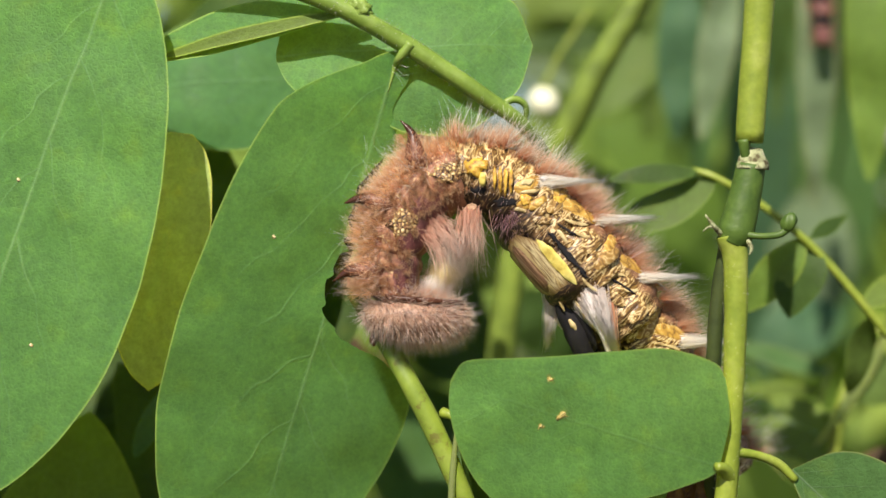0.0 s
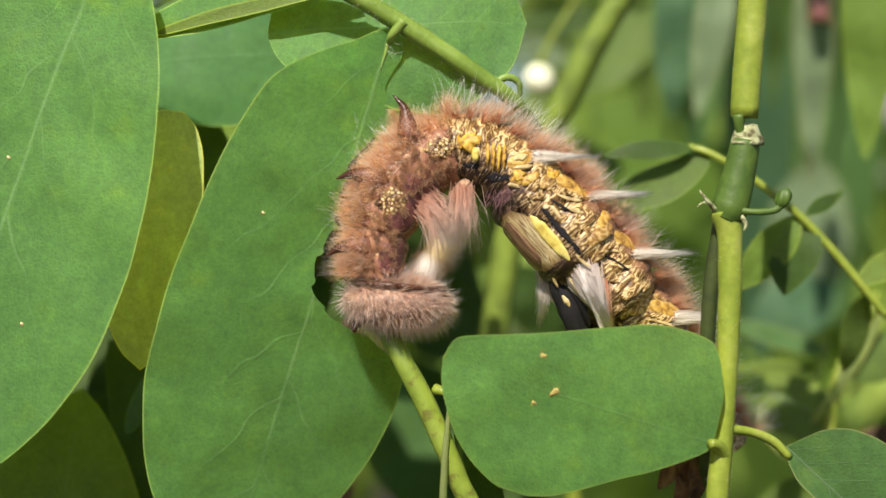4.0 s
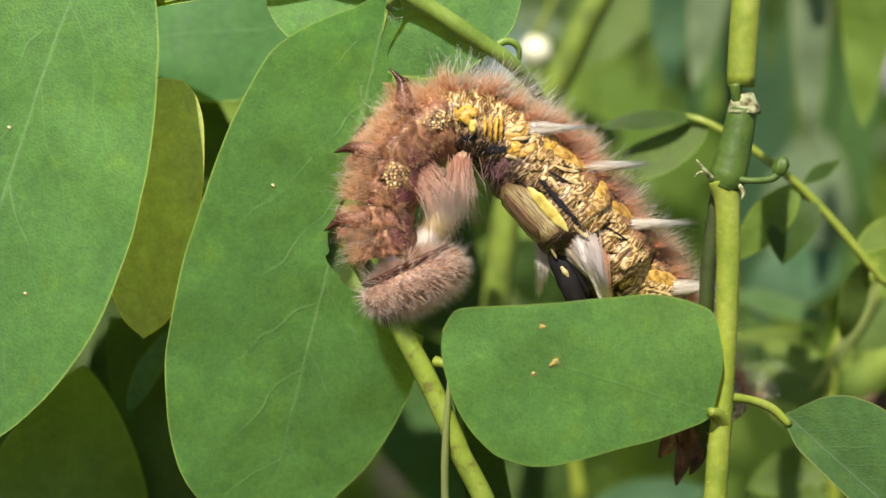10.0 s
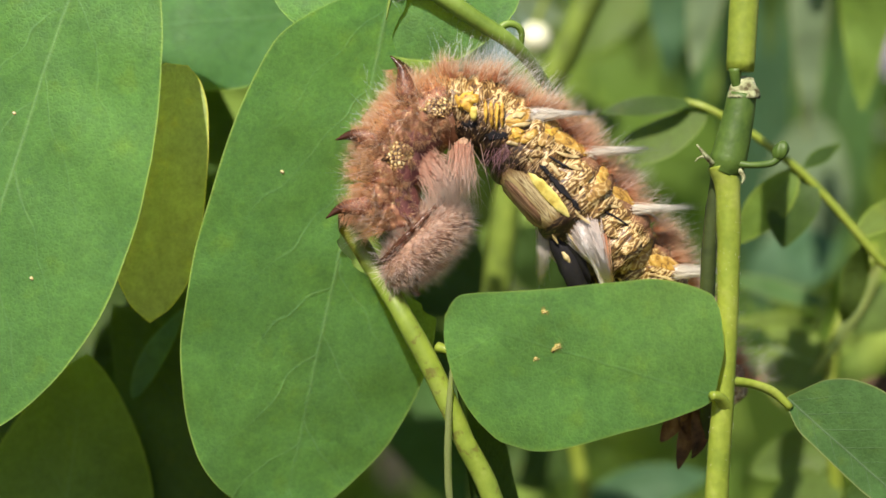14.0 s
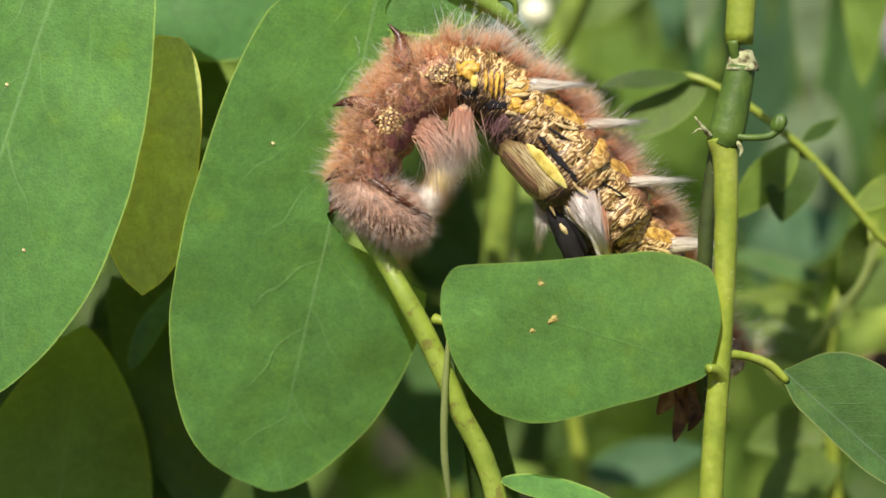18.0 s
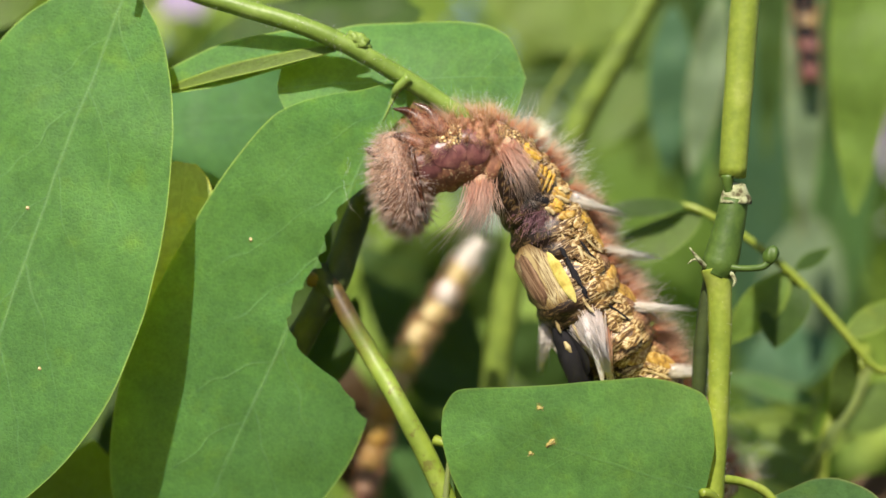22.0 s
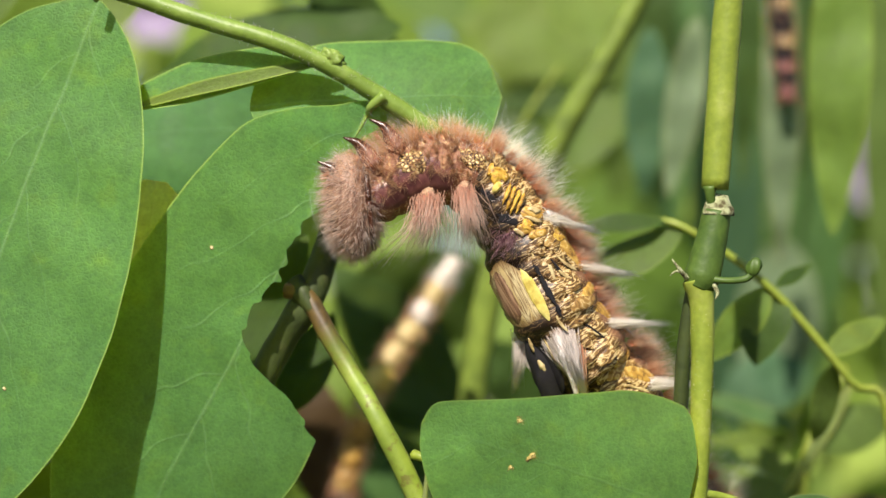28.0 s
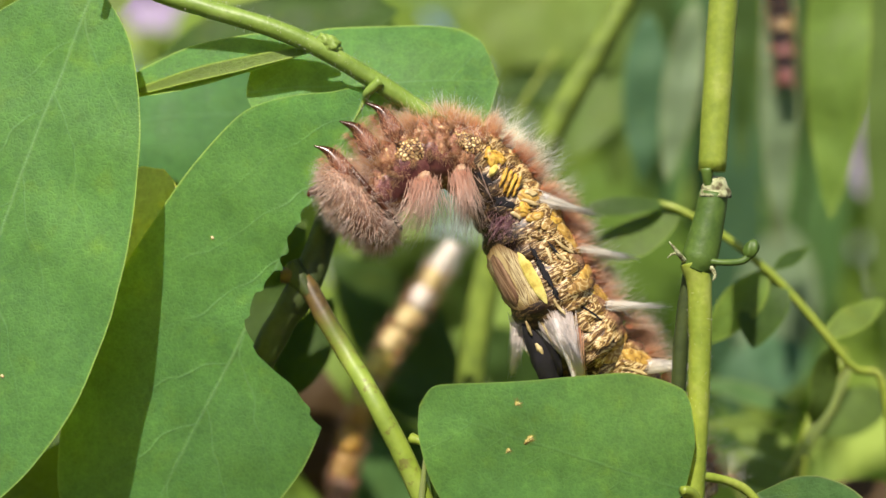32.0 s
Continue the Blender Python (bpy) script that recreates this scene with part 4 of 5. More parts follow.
def stance(t):
    """The poses of the twelve body rings and of the head at t seconds."""
    hu, hv, turn = between(HEAD_ROWS, t)
    share = between(STANCE_ROWS, t)
    pts = []
    for i in range(12):
        u = sum(w * line[i][0] for w, line in zip(share, (CURLED, SWUNG, REACHED, SETTLED)))
        v = sum(w * line[i][1] for w, line in zip(share, (CURLED, SWUNG, REACHED, SETTLED)))
        pts.append([u, v])
    du = hu - sum(w * h[0] for w, h in zip(share, REST_HEAD))
    dv = hv - sum(w * h[1] for w, h in zip(share, REST_HEAD))
    for i, k in ((11, 0.6), (10, 0.3), (9, 0.12)):
        pts[i][0] += du * k
        pts[i][1] += dv * k
    a = radians(turn)
    head = frame_at(hu, hv, math.cos(a), -math.sin(a), BODY_Y - 0.0015)
    out = []
    for i in range(12):
        p, q = pts[max(i - 1, 0)], pts[min(i + 1, 11)]
        fu, fv = q[0] - p[0], q[1] - p[1]
        if i == 11:
            n = math.hypot(fu, fv)
            fu, fv = fu / n + 0.5 * math.cos(a), fv / n - 0.5 * math.sin(a)
        roll = radians(sum(w * r for w, r in zip(share, ROLL))) * min(max(i - 2.5, 0) / 5.5, 1)
        out.append(frame_at(*pts[i], fu, fv, BODY_Y - 0.0015 * max(0, i - 6) / 5 + (0.014, 0.010, 0.005, 0.0015)[min(i, 3)] * (i < 4)) @ Matrix.Rotation(roll, 4, "X"))
    return out, head


# The base and heading of each pair of legs in the four stances.
LEG_STANCES = [[(729, 262, 103), (722, 200, 105), (780, 152, 125), (738, 166, 125)], [(662, 362, 168), (655, 285, 150), (752, 152, 140), (694, 196, 130)], [(640, 484, 186), (690, 330, 180), (742, 190, 160), (648, 240, 130)]]


def leg_pose(t, k):
    share = between(STANCE_ROWS, t)
    u, v, a = [sum(w * row[j] for w, row in zip(share, LEG_STANCES[k // 2])) for j in range(3)]
    a = radians(a)
    return frame_at(u + 12 * (k % 2), v + 4 * (k % 2), math.cos(a), -math.sin(a), BODY_Y - 0.0045 + 0.006 * (k % 2))


# The root and heading of the two pink brushes in the four stances.
BRUSH_STANCES = [[(832, 376, -86), (886, 276, -78), (917, 195, -54), (872, 256, -74)], [(762, 398, -36), (832, 280, -66), (866, 262, -80), (806, 268, -80)]]


def brush_pose(t, k):
    share = between(STANCE_ROWS, t)
    u, v, a = [sum(w * row[j] for w, row in zip(share, BRUSH_STANCES[k])) for j in range(3)]
    a = radians(a)
    return frame_at(u, v, math.cos(a), -math.sin(a), BODY_Y - 0.0046 - 0.0018 * (1 - share[0]))


def ring_mesh(r, half, seed, lumps=0.05):
    """One plump body ring: a barrel with creases, x along the body."""
    verts, faces = [], []
    nx, na = 30, 36
    for i in range(nx + 1):
        k = i / nx * 2 - 1
        rr = r * (1 - 0.20 * abs(k) ** 3.5) * (1 if abs(k) < 1 else 0.55)
        rr *= 1 - 0.065 * (0.5 + 0.5 * math.cos(k * 9.4)) ** 2
        for j in range(na):
            w = math.tau * j / na
            q = Vector((k * half, math.cos(w) * rr, math.sin(w) * rr))
            q += q.normalized() * r * lumps * noise.noise(q * 380 + Vector((seed * 3.1, 0, 0)))
            verts.append(q)
    for i in range(nx):
        for j in range(na):
            a, b = i * na + j, i * na + (j + 1) % na
            faces.append((a, b, b + na, a + na))
    faces += [tuple(range(na))[::-1], tuple(range(nx * na, nx * na + na))]
    me = bpy.data.meshes.new("ring")
    me.from_pydata(verts, [], faces)
    return smooth(me)


def coat(rng, n, r, half, low, high, length, lean=0.0, spread=0.25):
    """Roots, ways and lengths of n hairs between two angles round a ring (0 faces out to y, 90 the outer side)."""
    w = np.radians(rng.uniform(low, high, n))
    x = rng.uniform(-half, half, n)
    d = np.stack([np.zeros(n), np.cos(w), np.sin(w)], 1)
    roots = d * r * 0.96
    roots[:, 0] = x
    ways = d + rng.normal(size=(n, 3)) * spread
    ways[:, 0] += lean
    return roots, ways, rng.uniform(*length, n)


def warts(rng, count, each, r, half, low, high, length, lean=0.0, spread=0.75):
    """Hairs in stars: each star spreads from one wart of the ring."""
    roots, ways, lengths = [], [], []
    for _ in range(count):
        w, x = math.radians(rng.uniform(low, high)), rng.uniform(-half, half) * 0.9
        d = np.array([0, math.cos(w), math.sin(w)])
        c = d * r * 0.97
        c[0] = x
        roots.append(c + rng.normal(size=(each, 3)) * 0.00014)
        way = d + rng.normal(size=(each, 3)) * spread * 0.5
        way[:, 0] += lean
        ways.append(way)
        lengths.append(rng.uniform(length[0], length[1], each) * rng.uniform(0.75, 1.2))
    return np.concatenate(roots), np.concatenate(ways), np.concatenate(lengths)


class Worm:
    def __init__(self):
        self.rings, self.head = stance(0.0)
        base = at(1195, 705, BODY_Y)
        self.base = base
        self.top = empty("caterpillar", base, "hairy brown and gold marbled caterpillar feeding on a leaflet", "caterpillar")
        self.obs, self.legs, self.brushes = [], [], []

    def local(self, i, u, v, r, out=0.00012):
        """The place on ring i's near side over the plan place (u, v)."""
        m = self.rings[i]
        q = m.inverted() @ at(u, v, m.translation.y)
        z = max(min(q.z, r * 0.985), -r * 0.985)
        y = math.sqrt(r * r - z * z)
        k = 1 + out / r
        return Vector((q.x, y * k, z * k))

    def way(self, i, du, dv, dy=0.0):
        return self.rings[i].to_3x3().inverted() @ Vector((du, -dy, -dv))

    def panel(self, i, name, mat, corners, label="", out=0.0002, grid=10, rough=3.0):
        r = RADII[i] * CELL
        verts, faces, rims = [], [], []
        (a, b, c, d) = [Vector((*q, 0)) for q in corners]
        for p in range(grid + 1):
            for q in range(grid + 1):
                f, g = p / grid, q / grid
                x, y = f * 2 - 1, g * 2 - 1
                k = 1 - 0.32 * (abs(x) * abs(y)) ** 1.2
                f, g = 0.5 + x * k / 2, 0.5 + y * k / 2
                w = (a * (1 - g) + b * g) * (1 - f) + (d * (1 - g) + c * g) * f
                w += Vector((noise.noise(w * 0.11), noise.noise(w * 0.11 + Vector((9, 4, 0))), 0)) * rough
                edge = min(p, grid - p, q, grid - q) / grid * 6
                rims.append(min(p, grid - p, q, grid - q) / grid * 2)
                verts.append(self.local(i, w.x, w.y, r, out * min(edge, 1) - 0.00005))
        for p in range(grid):
            for q in range(grid):
                k = p * (grid + 1) + q
                faces.append((k, k + 1, k + grid + 2, k + grid + 1))
        me = bpy.data.meshes.new(name)
        me.from_pydata(verts, [], faces)
        part(name, self.rimmed(me, rims), mat, self.obs[i], label)

    def pad(self, i, x0, x1, low, high, mat, out=0.0004, name="gold_pad", label=""):
        """A raised lens-shaped pad across ring i."""
        r = RADII[i] * CELL
        verts, faces = [], []
        n = 8
        for a in range(n + 1):
            for b in range(n + 1):
                f, g = a / n, b / n
                k = math.sin(math.pi * (0.06 + 0.88 * f)) ** 0.7
                x = ((x0 + x1) / 2 + (x1 - x0) * (g - 0.5) * k + (f - 0.5) * 14) * CELL
                w = math.radians(low + (high - low) * f)
                q = r * (0.99 + 0.02 * noise.noise(Vector((f * 5, g * 3, x0 + i)))) + out * min(1, 5 * min(g, 1 - g), 5 * min(f, 1 - f)) - 0.00005
                verts.append((x, math.cos(w) * q, math.sin(w) * q))
        for a in range(n):
            for b in range(n):
                k = a * (n + 1) + b
                faces.append((k, k + 1, k + n + 2, k + n + 1))
        me = bpy.data.meshes.new(name)
        me.from_pydata(verts, [], faces)
        part(name, smooth(me), mat, self.obs[i], label)

    def rimmed(self, me, rims):
        """Gives a skin patch its distance from the rim, 0 to 1."""
        layer = me.uv_layers.new(name="Margin")
        idx = np.empty(len(me.loops), dtype=np.int32)
        me.loops.foreach_get("vertex_index", idx)
        layer.data.foreach_set("uv", np.array([(q, 0) for q in rims], dtype=np.float32)[idx].ravel())
        return smooth(me)

    def nearest(self, u, v):
        """The ring on whose middle a plan place lies best."""
        rings = [i for i in range(9) if (self.rings[i].translation - at(u, v, self.rings[i].translation.y)).length < 1.35 * RADII[i] * CELL] or [2]
        return min(rings, key=lambda i: abs((self.rings[i].inverted() @ at(u, v, self.rings[i].translation.y)).x))

    def lobe(self, name, mat, a, b, wide, high, label=""):
        """A swollen lobe of skin from a to b on the plan, wide cells to each side."""
        i = self.nearest((a[0] + b[0]) / 2, (a[1] + b[1]) / 2)
        r = RADII[i] * CELL
        a, b = Vector((*a, 0)), Vector((*b, 0))
        d = (b - a).normalized()
        n = Vector((-d.y, d.x, 0))
        a, b = a - d * wide * 0.5, b + d * wide * 0.5
        nl, nw = 14, 8
        verts, faces, rims = [], [], []
        for p in range(nl + 1):
            f = p / nl
            half = wide * max(1 - abs(2 * f - 1) ** 2.6, 0.02) ** 0.5 * (1 + 0.25 * noise.noise(Vector((a.x * 0.1 + f * 4, a.y * 0.1, 0))))
            for q in range(nw + 1):
                g = q / nw * 2 - 1
                w = a.lerp(b, f) + n * half * g + n * 3 * math.sin(3 * f + a.x)
                dome = max(1 - g * g, 0) ** 0.5 * max(1 - abs(2 * f - 1) ** 4, 0) ** 0.5
                rims.append(min(1 - abs(g), 1.6 * (1 - abs(2 * f - 1))))
                verts.append(self.local(i, w.x, w.y, r, high * dome * (1 + 0.15 * noise.noise(w * 0.16)) - 0.00006))
        for p in range(nl):
            for q in range(nw):
                k = p * (nw + 1) + q
                faces.append((k, k + 1, k + nw + 2, k + nw + 1))
        me = bpy.data.meshes.new(name)
        me.from_pydata(verts, [], faces)
        part(name, self.rimmed(me, rims), mat, self.obs[i], label)

    def horn(self, i, name, mat, pts, radii, label, depth=1.0):
        """A tapered curved sheaf of stuck hairs over plan places on ring i."""
        r = RADII[i] * CELL
        q = [self.local(i, u, v, r, 0.0001 + 0.0003 * k) for k, (u, v) in enumerate(pts)]
        for w in q:
            w.y *= depth
        return part(name, tube(q, [w * CELL for w in radii], 20, 14, 0.3, 6), mat, self.obs[i], label)

    def tuft(self, i, name, mat, base, tips, n, length, width=0.00006, thick=6.0, label="", depth=1.0, curl=0.08, converge=0.0, seed=3, near=0.15, stray=0.05):
        """A brush of hairs from one place fanning between two headings on the plan."""
        rng = np.random.default_rng(seed + i)
        r = RADII[i] * CELL
        roots, ways = [], []
        for _ in range(n):
            f = rng.uniform()
            u = base[0] + rng.normal() * thick
            v = base[1] + rng.normal() * thick
            q = self.local(i, u, v, r, -0.0003)
            q.y *= depth
            roots.append(q)
            du = tips[0][0] * (1 - f) + tips[1][0] * f - (u - base[0]) * converge
            dv = tips[0][1] * (1 - f) + tips[1][1] * f - (v - base[1]) * converge
            w = self.way(i, du, dv, near * math.hypot(du, dv) * (1 + rng.normal() * 0.5) * (1 if depth > 0 else -1)).normalized()
            ways.append(w + Vector(rng.normal(size=3) * stray))
        part(name, hairs(roots, ways, rng.uniform(length[0], length[1], n) * CELL, width, (0, 0, 0), curl, seed + i), mat, self.obs[i], label)


def caterpillar():
    worm = Worm()
    rng = np.random.default_rng(11)
    for i in range(12):
        r = RADII[i] * CELL
        half = (62 if i < 8 else 48) * CELL
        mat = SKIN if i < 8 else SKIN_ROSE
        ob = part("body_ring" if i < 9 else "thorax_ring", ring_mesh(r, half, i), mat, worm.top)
        ob.matrix_basis = Matrix.Translation(-worm.base) @ worm.rings[i]
        worm.obs.append(ob)
        c = CELL
        if i < 6:
            part("back_down", hairs(*warts(rng, 22, 20, r, half, 62, 140, (16 * c, 44 * c), -0.2), 0.00004, seed=i), HAIR_ROSE, ob)
            part("side_bristles", hairs(*coat(rng, 70, r, half, -40, 60, (6 * c, 16 * c), -0.2), 0.00003, seed=i + 50), HAIR_BROWN, ob)
            part("long_hairs", hairs(*coat(rng, 120, r, half, 70, 120, (50 * c, 84 * c), -0.2, 0.25), 0.000026, seed=i + 70), HAIR_PINK, ob)
        elif i < 8:
            part("back_down", hairs(*warts(rng, 40, 24, r, half, 48, 140, (20 * c, 50 * c), -0.1), 0.00004, seed=i), HAIR_ROSE, ob)
            part("side_bristles", hairs(*coat(rng, 50, r, half, -30, 20, (8 * c, 24 * c), 0.1), 0.00003, seed=i + 50), HAIR_PINK, ob)
            part("long_hairs", hairs(*coat(rng, 230, r, half, 55, 125, (45 * c, 95 * c), -0.15, 0.22), 0.000028, seed=i + 70), HAIR_WHITE, ob, "long silvery hairs")
        else:
            low = 34 if i == 8 else 24
            part("back_down", hairs(*warts(rng, 46, 16, r, half, low, 165, (10 * c, 28 * c), 0.1), 0.000034, seed=i), HAIR_BROWN if i > 9 else HAIR_ROSE, ob)
            part("fine_coat", hairs(*coat(rng, 1100, r, half, low, 150, (18 * c, 44 * c), 0.15, 0.45), 0.000024, seed=i + 30), HAIR_FINE, ob)
            part("side_bristles", hairs(*warts(rng, 30 if i < 9 else 44, 20, r, half, -34, 40, (8 * c, 26 * c), 0.25), 0.00003, seed=i + 50), HAIR_BROWN, ob)
            part("long_hairs", hairs(*coat(rng, 150, r, half, 10, 140, (34 * c, 66 * c), 0.1, 0.35), 0.000026, seed=i + 70), HAIR_WHITE if i < 10 else HAIR_PINK, ob)
    # rosy cushions and white spikes along the back
    for i, (u, v) in ((5, (958, 322)), (4, (1058, 384)), (3, (1136, 488)), (2, (1200, 600))):
        worm.tuft(i, "white_spike", HAIR_WHITE, (u, v), ((100, -3), (100, 1)), 190, (40, 122), 0.00004, 6.0, "stiff white pointed hair spike", 1.0, 0.03, 1.0, 40, 0.15, 0.012)
        worm.horn(i, "spike_core", SHEAF, [(u - 4, v - 1), (u + 24, v - 2), (u + 50, v), (u + 78, v + 2)], [5, 3.5, 2, 0.3], "")
    for i, (u, v) in ((5, (1010, 318)), (4, (1058, 352)), (3, (1126, 440)), (2, (1190, 560))):
        r = RADII[i] * CELL
        worm.tuft(i, "rose_cushion", HAIR_ROSE, (u, v), ((20, -60), (70, -10)), 420, (26, 62), 0.00004, 16.0, "rosy tuft on the back", 0.6, 0.2, -0.4, 60)
    # the pale panel, its black stripe, the white saddle and the dark belly patch
    worm.panel(4, "cream_panel", PANEL, ((874, 420), (948, 414), (1024, 500), (948, 540)), "cream panel with brown lines", 0.0001, 14)
    worm.panel(4, "brown_wedge", LINED, ((892, 432), (914, 430), (984, 514), (952, 524)), "brown lined wedge", 0.00024, 12, 2.0)
    worm.panel(4, "yellow_stripe", YELLOW, ((934, 428), (956, 420), (1022, 496), (1004, 508)), "pale yellow stripe", 0.00027, 12, 2.0)
    worm.panel(4, "black_stripe", BLACK, ((958, 410), (968, 406), (1042, 492), (1035, 502)), "black stripe", 0.00022, 24, 5.0)
    worm.panel(3, "black_patch", BLACK, ((974, 518), (1010, 512), (1066, 626), (1030, 622)), "black belly patch")
    worm.horn(3, "belly_shield", BLACK, [(990, 516), (1008, 548), (1028, 588), (1050, 640)], [14, 22, 25, 22], "black swollen underside", 0.6)
    for a, b, wide in (((984, 524), (996, 548), 3.5), ((1004, 562), (1018, 582), 6), ((1008, 520), (1030, 560), 2.5)):
        q = []
        for f in (0.0, 0.5, 1.0):
            w = worm.local(3, a[0] + (b[0] - a[0]) * f, a[1] + (b[1] - a[1]) * f, RADII[3] * CELL)
            q.append(Vector((w.x, 0.6 * w.y + 33 * CELL, w.z)))
        part("cream_spot", tube(q, [0.4 * wide * CELL, wide * CELL, 0.4 * wide * CELL], 10, 8, 0.2), CREAM, worm.obs[3], "cream spot on the black underside")
    worm.panel(3, "white_saddle", WHITE, ((998, 512), (1048, 486), (1074, 540), (1046, 552)), "pale mottled saddle", 0.0005)
    worm.horn(3, "white_brush", SHEAF, [(1026, 506), (1038, 522), (1050, 548), (1068, 590), (1084, 634)], [4, 11, 13, 8, 1.5], "drooping white hair brush")
    worm.tuft(3, "brush_hairs", HAIR_SHEAF, (1034, 520), ((44, 100), (50, 100)), 900, (50, 128), 0.00005, 13.0, "", 1.16, 0.04, 1.05, 80, 0.12, 0.018)
    worm.tuft(3, "pink_edge", HAIR_ROSE, (1062, 536), ((22, 100), (30, 100)), 200, (50, 104), 0.00006, 6.0, "rosy edge of the white brush", 1.02, 0.05, 1.0, 83, 0.1, 0.03)
    worm.horn(3, "white_brush", SHEAF, [(982, 516), (966, 550), (959, 588), (966, 628)], [8, 9, 6, 1.5], "drooping white hair brush", 0.15)
    worm.tuft(3, "brush_hairs", HAIR_SHEAF, (972, 528), ((-12, 90), (-6, 90)), 300, (40, 104), 0.00005, 8.0, "", 0.15, 0.05, 0.9, 81, 0.1, 0.03)
    worm.panel(6, "black_patch", BLACK, ((872, 352), (906, 354), (908, 370), (872, 366)), "black gap between the gold plates", 0.0001, 12, 9.0)
    for k in range(4):
        worm.panel(6, "gold_rib", GOLD, ((868 + 10 * k, 296 + 2 * k), (877 + 10 * k, 296 + 2 * k), (876 + 9 * k, 352 - 5 * abs(k - 2)), (871 + 9 * k, 352 - 5 * abs(k - 2))), "bright gold rib" if k == 0 else "", 0.0006, 8, 2.0)
    worm.panel(6, "cream_scroll", CREAM, ((912, 326), (946, 316), (948, 326), (916, 338)), "cream scroll", 0.0005, 8, 6.0)
    worm.panel(6, "orange_scroll", GOLD, ((912, 350), (936, 344), (944, 366), (920, 374)), "", 0.0004, 8, 8.0)
    worm.panel(7, "gold_plate", GOLD, ((818, 290), (862, 284), (864, 308), (822, 318)), "", 0.0005, 12, 12.0)
    worm.panel(10, "gold_plate", SPECKLE, ((682, 372), (744, 374), (748, 418), (690, 424)), "", 0.0002, 10, 12.0)
    worm.panel(7, "yellow_spot", YELLOW, ((845, 308), (859, 308), (859, 334), (846, 332)), "small yellow oval spot", 0.0008, 6, 1.0)
    worm.panel(8, "gold_plate", SPECKLE, ((758, 297), (816, 288), (822, 322), (766, 334)), "speckled cream and gold patch", 0.00045, 10, 9.0)
    worm.panel(7, "black_patch", BLACK, ((838, 330), (870, 336), (866, 350), (828, 344)), "", 0.0001, 12, 9.0)
    worm.panel(5, "orange_scroll", GOLD, ((966, 352), (1000, 346), (1004, 356), (970, 366)), "", 0.0003, 10, 6.0)
    pr = np.random.default_rng(8)
    for su, sv in ((1046, 384), (1130, 478), (1200, 599), (1262, 716)):
        def rel(du, dv):
            return su + du + pr.uniform(-2, 2), sv + dv + pr.uniform(-2, 2)
        for a, b, wide, mat, high, name in (((-54, -26), (8, 3), 13, RIB_GOLD, 0.0003, "gold_ridge"), ((-46, -10), (-4, 8), 9, SKIN, 0.00022, "gold_ridge"), ((-50, 4), (-8, 15), 3.0, CREAM, 0.00008, "cream_scroll"),
                                            ((-92, -32), (-70, -62), 11, SKIN, 0.0002, "gold_lobe"), ((-64, -32), (-46, -60), 11, RIB_GOLD, 0.0002, "gold_lobe"), ((-78, -8), (-44, -34), 12, RIB, 0.00022, "gold_lobe"), ((-98, -2), (-84, -30), 9, SKIN, 0.0002, "gold_lobe"),
                                            ((-34, 30), (-8, 34), 3, CREAM, 0.00008, "cream_scroll"), ((-64, 16), (-12, 38), 2.4, BLACK, 0.00015, "dark_scroll"), ((-74, 24), (-34, 56), 9, SKIN, 0.00016, "brown_scroll"), ((-90, 14), (-74, 50), 9, SKIN, 0.00016, "brown_scroll"), ((-104, 12), (-84, 36), 2.6, CREAM, 0.00008, "cream_scroll")):
            worm.lobe(name, mat, rel(*a), rel(*b), wide, high)
    for a, b, wide, mat, name in (((912, 334), (958, 322), 12, RIB_GOLD, "gold_ridge"), ((918, 346), (950, 336), 4, CREAM, "cream_scroll"), ((916, 366), (936, 358), 10, RIB_GOLD, "orange_scroll"), ((938, 372), (958, 350), 9, RIB_GOLD, "orange_scroll"), ((910, 372), (926, 378), 5, CREAM, "cream_scroll"),
                                  ((974, 340), (966, 366), 8, SKIN, "brown_scroll"), ((992, 346), (980, 384), 9, SKIN, "brown_scroll"), ((940, 388), (970, 392), 8, SKIN, "brown_scroll"), ((980, 412), (1000, 428), 4, CREAM, "cream_scroll")):
        worm.lobe(name, mat, a, b, wide, 0.00026)
    for i in (9, 10, 11):
        worm.pad(i, -34, 36, -66, -6, VIOLET, 0.00025, "bare_patch", "bare purple-brown skin")
    # pink brushes on the inner side
    for k in range(2):
        br = np.random.default_rng(90 + k)
        n = 280
        f = br.uniform(-1, 1, n)
        roots = np.stack([br.normal(size=n) * 5, f * 6 + br.normal(size=n) * 2, br.normal(size=n) * (9 + 3 * k)], 1) * CELL
        ways = np.stack([np.ones(n), br.normal(size=n) * 0.1 - 0.02, br.normal(size=n) * (0.16 + 0.12 * k)], 1)
        brush = part("pink_brush", hairs(roots, ways, br.uniform(70, 132, n) * CELL, 0.000045, (0, 0, 0.12 + 0.3 * k), 0.22, 90 + k), HAIR_BRUSH, worm.top, "long pale pink hair brush")
        brush.matrix_basis = Matrix.Translation(-worm.base) @ brush_pose(0.0, k)
        worm.brushes.append(brush)
        wart = part("wart", knob(Vector((-4, -8, 0)) * CELL, (9 * CELL, 7 * CELL, 14 * CELL), 0.3), FLESH, brush, "fleshy tan wart at the root of the brush")
        smooth(wart.data)
    worm.tuft(6, "violet_bristles", HAIR_VIOLET, (902, 388), ((-30, 40), (50, 30)), 200, (20, 42), 0.00004, 15.0, "violet bristles on the flank", 1.0, 0.2, 0.0, 92)
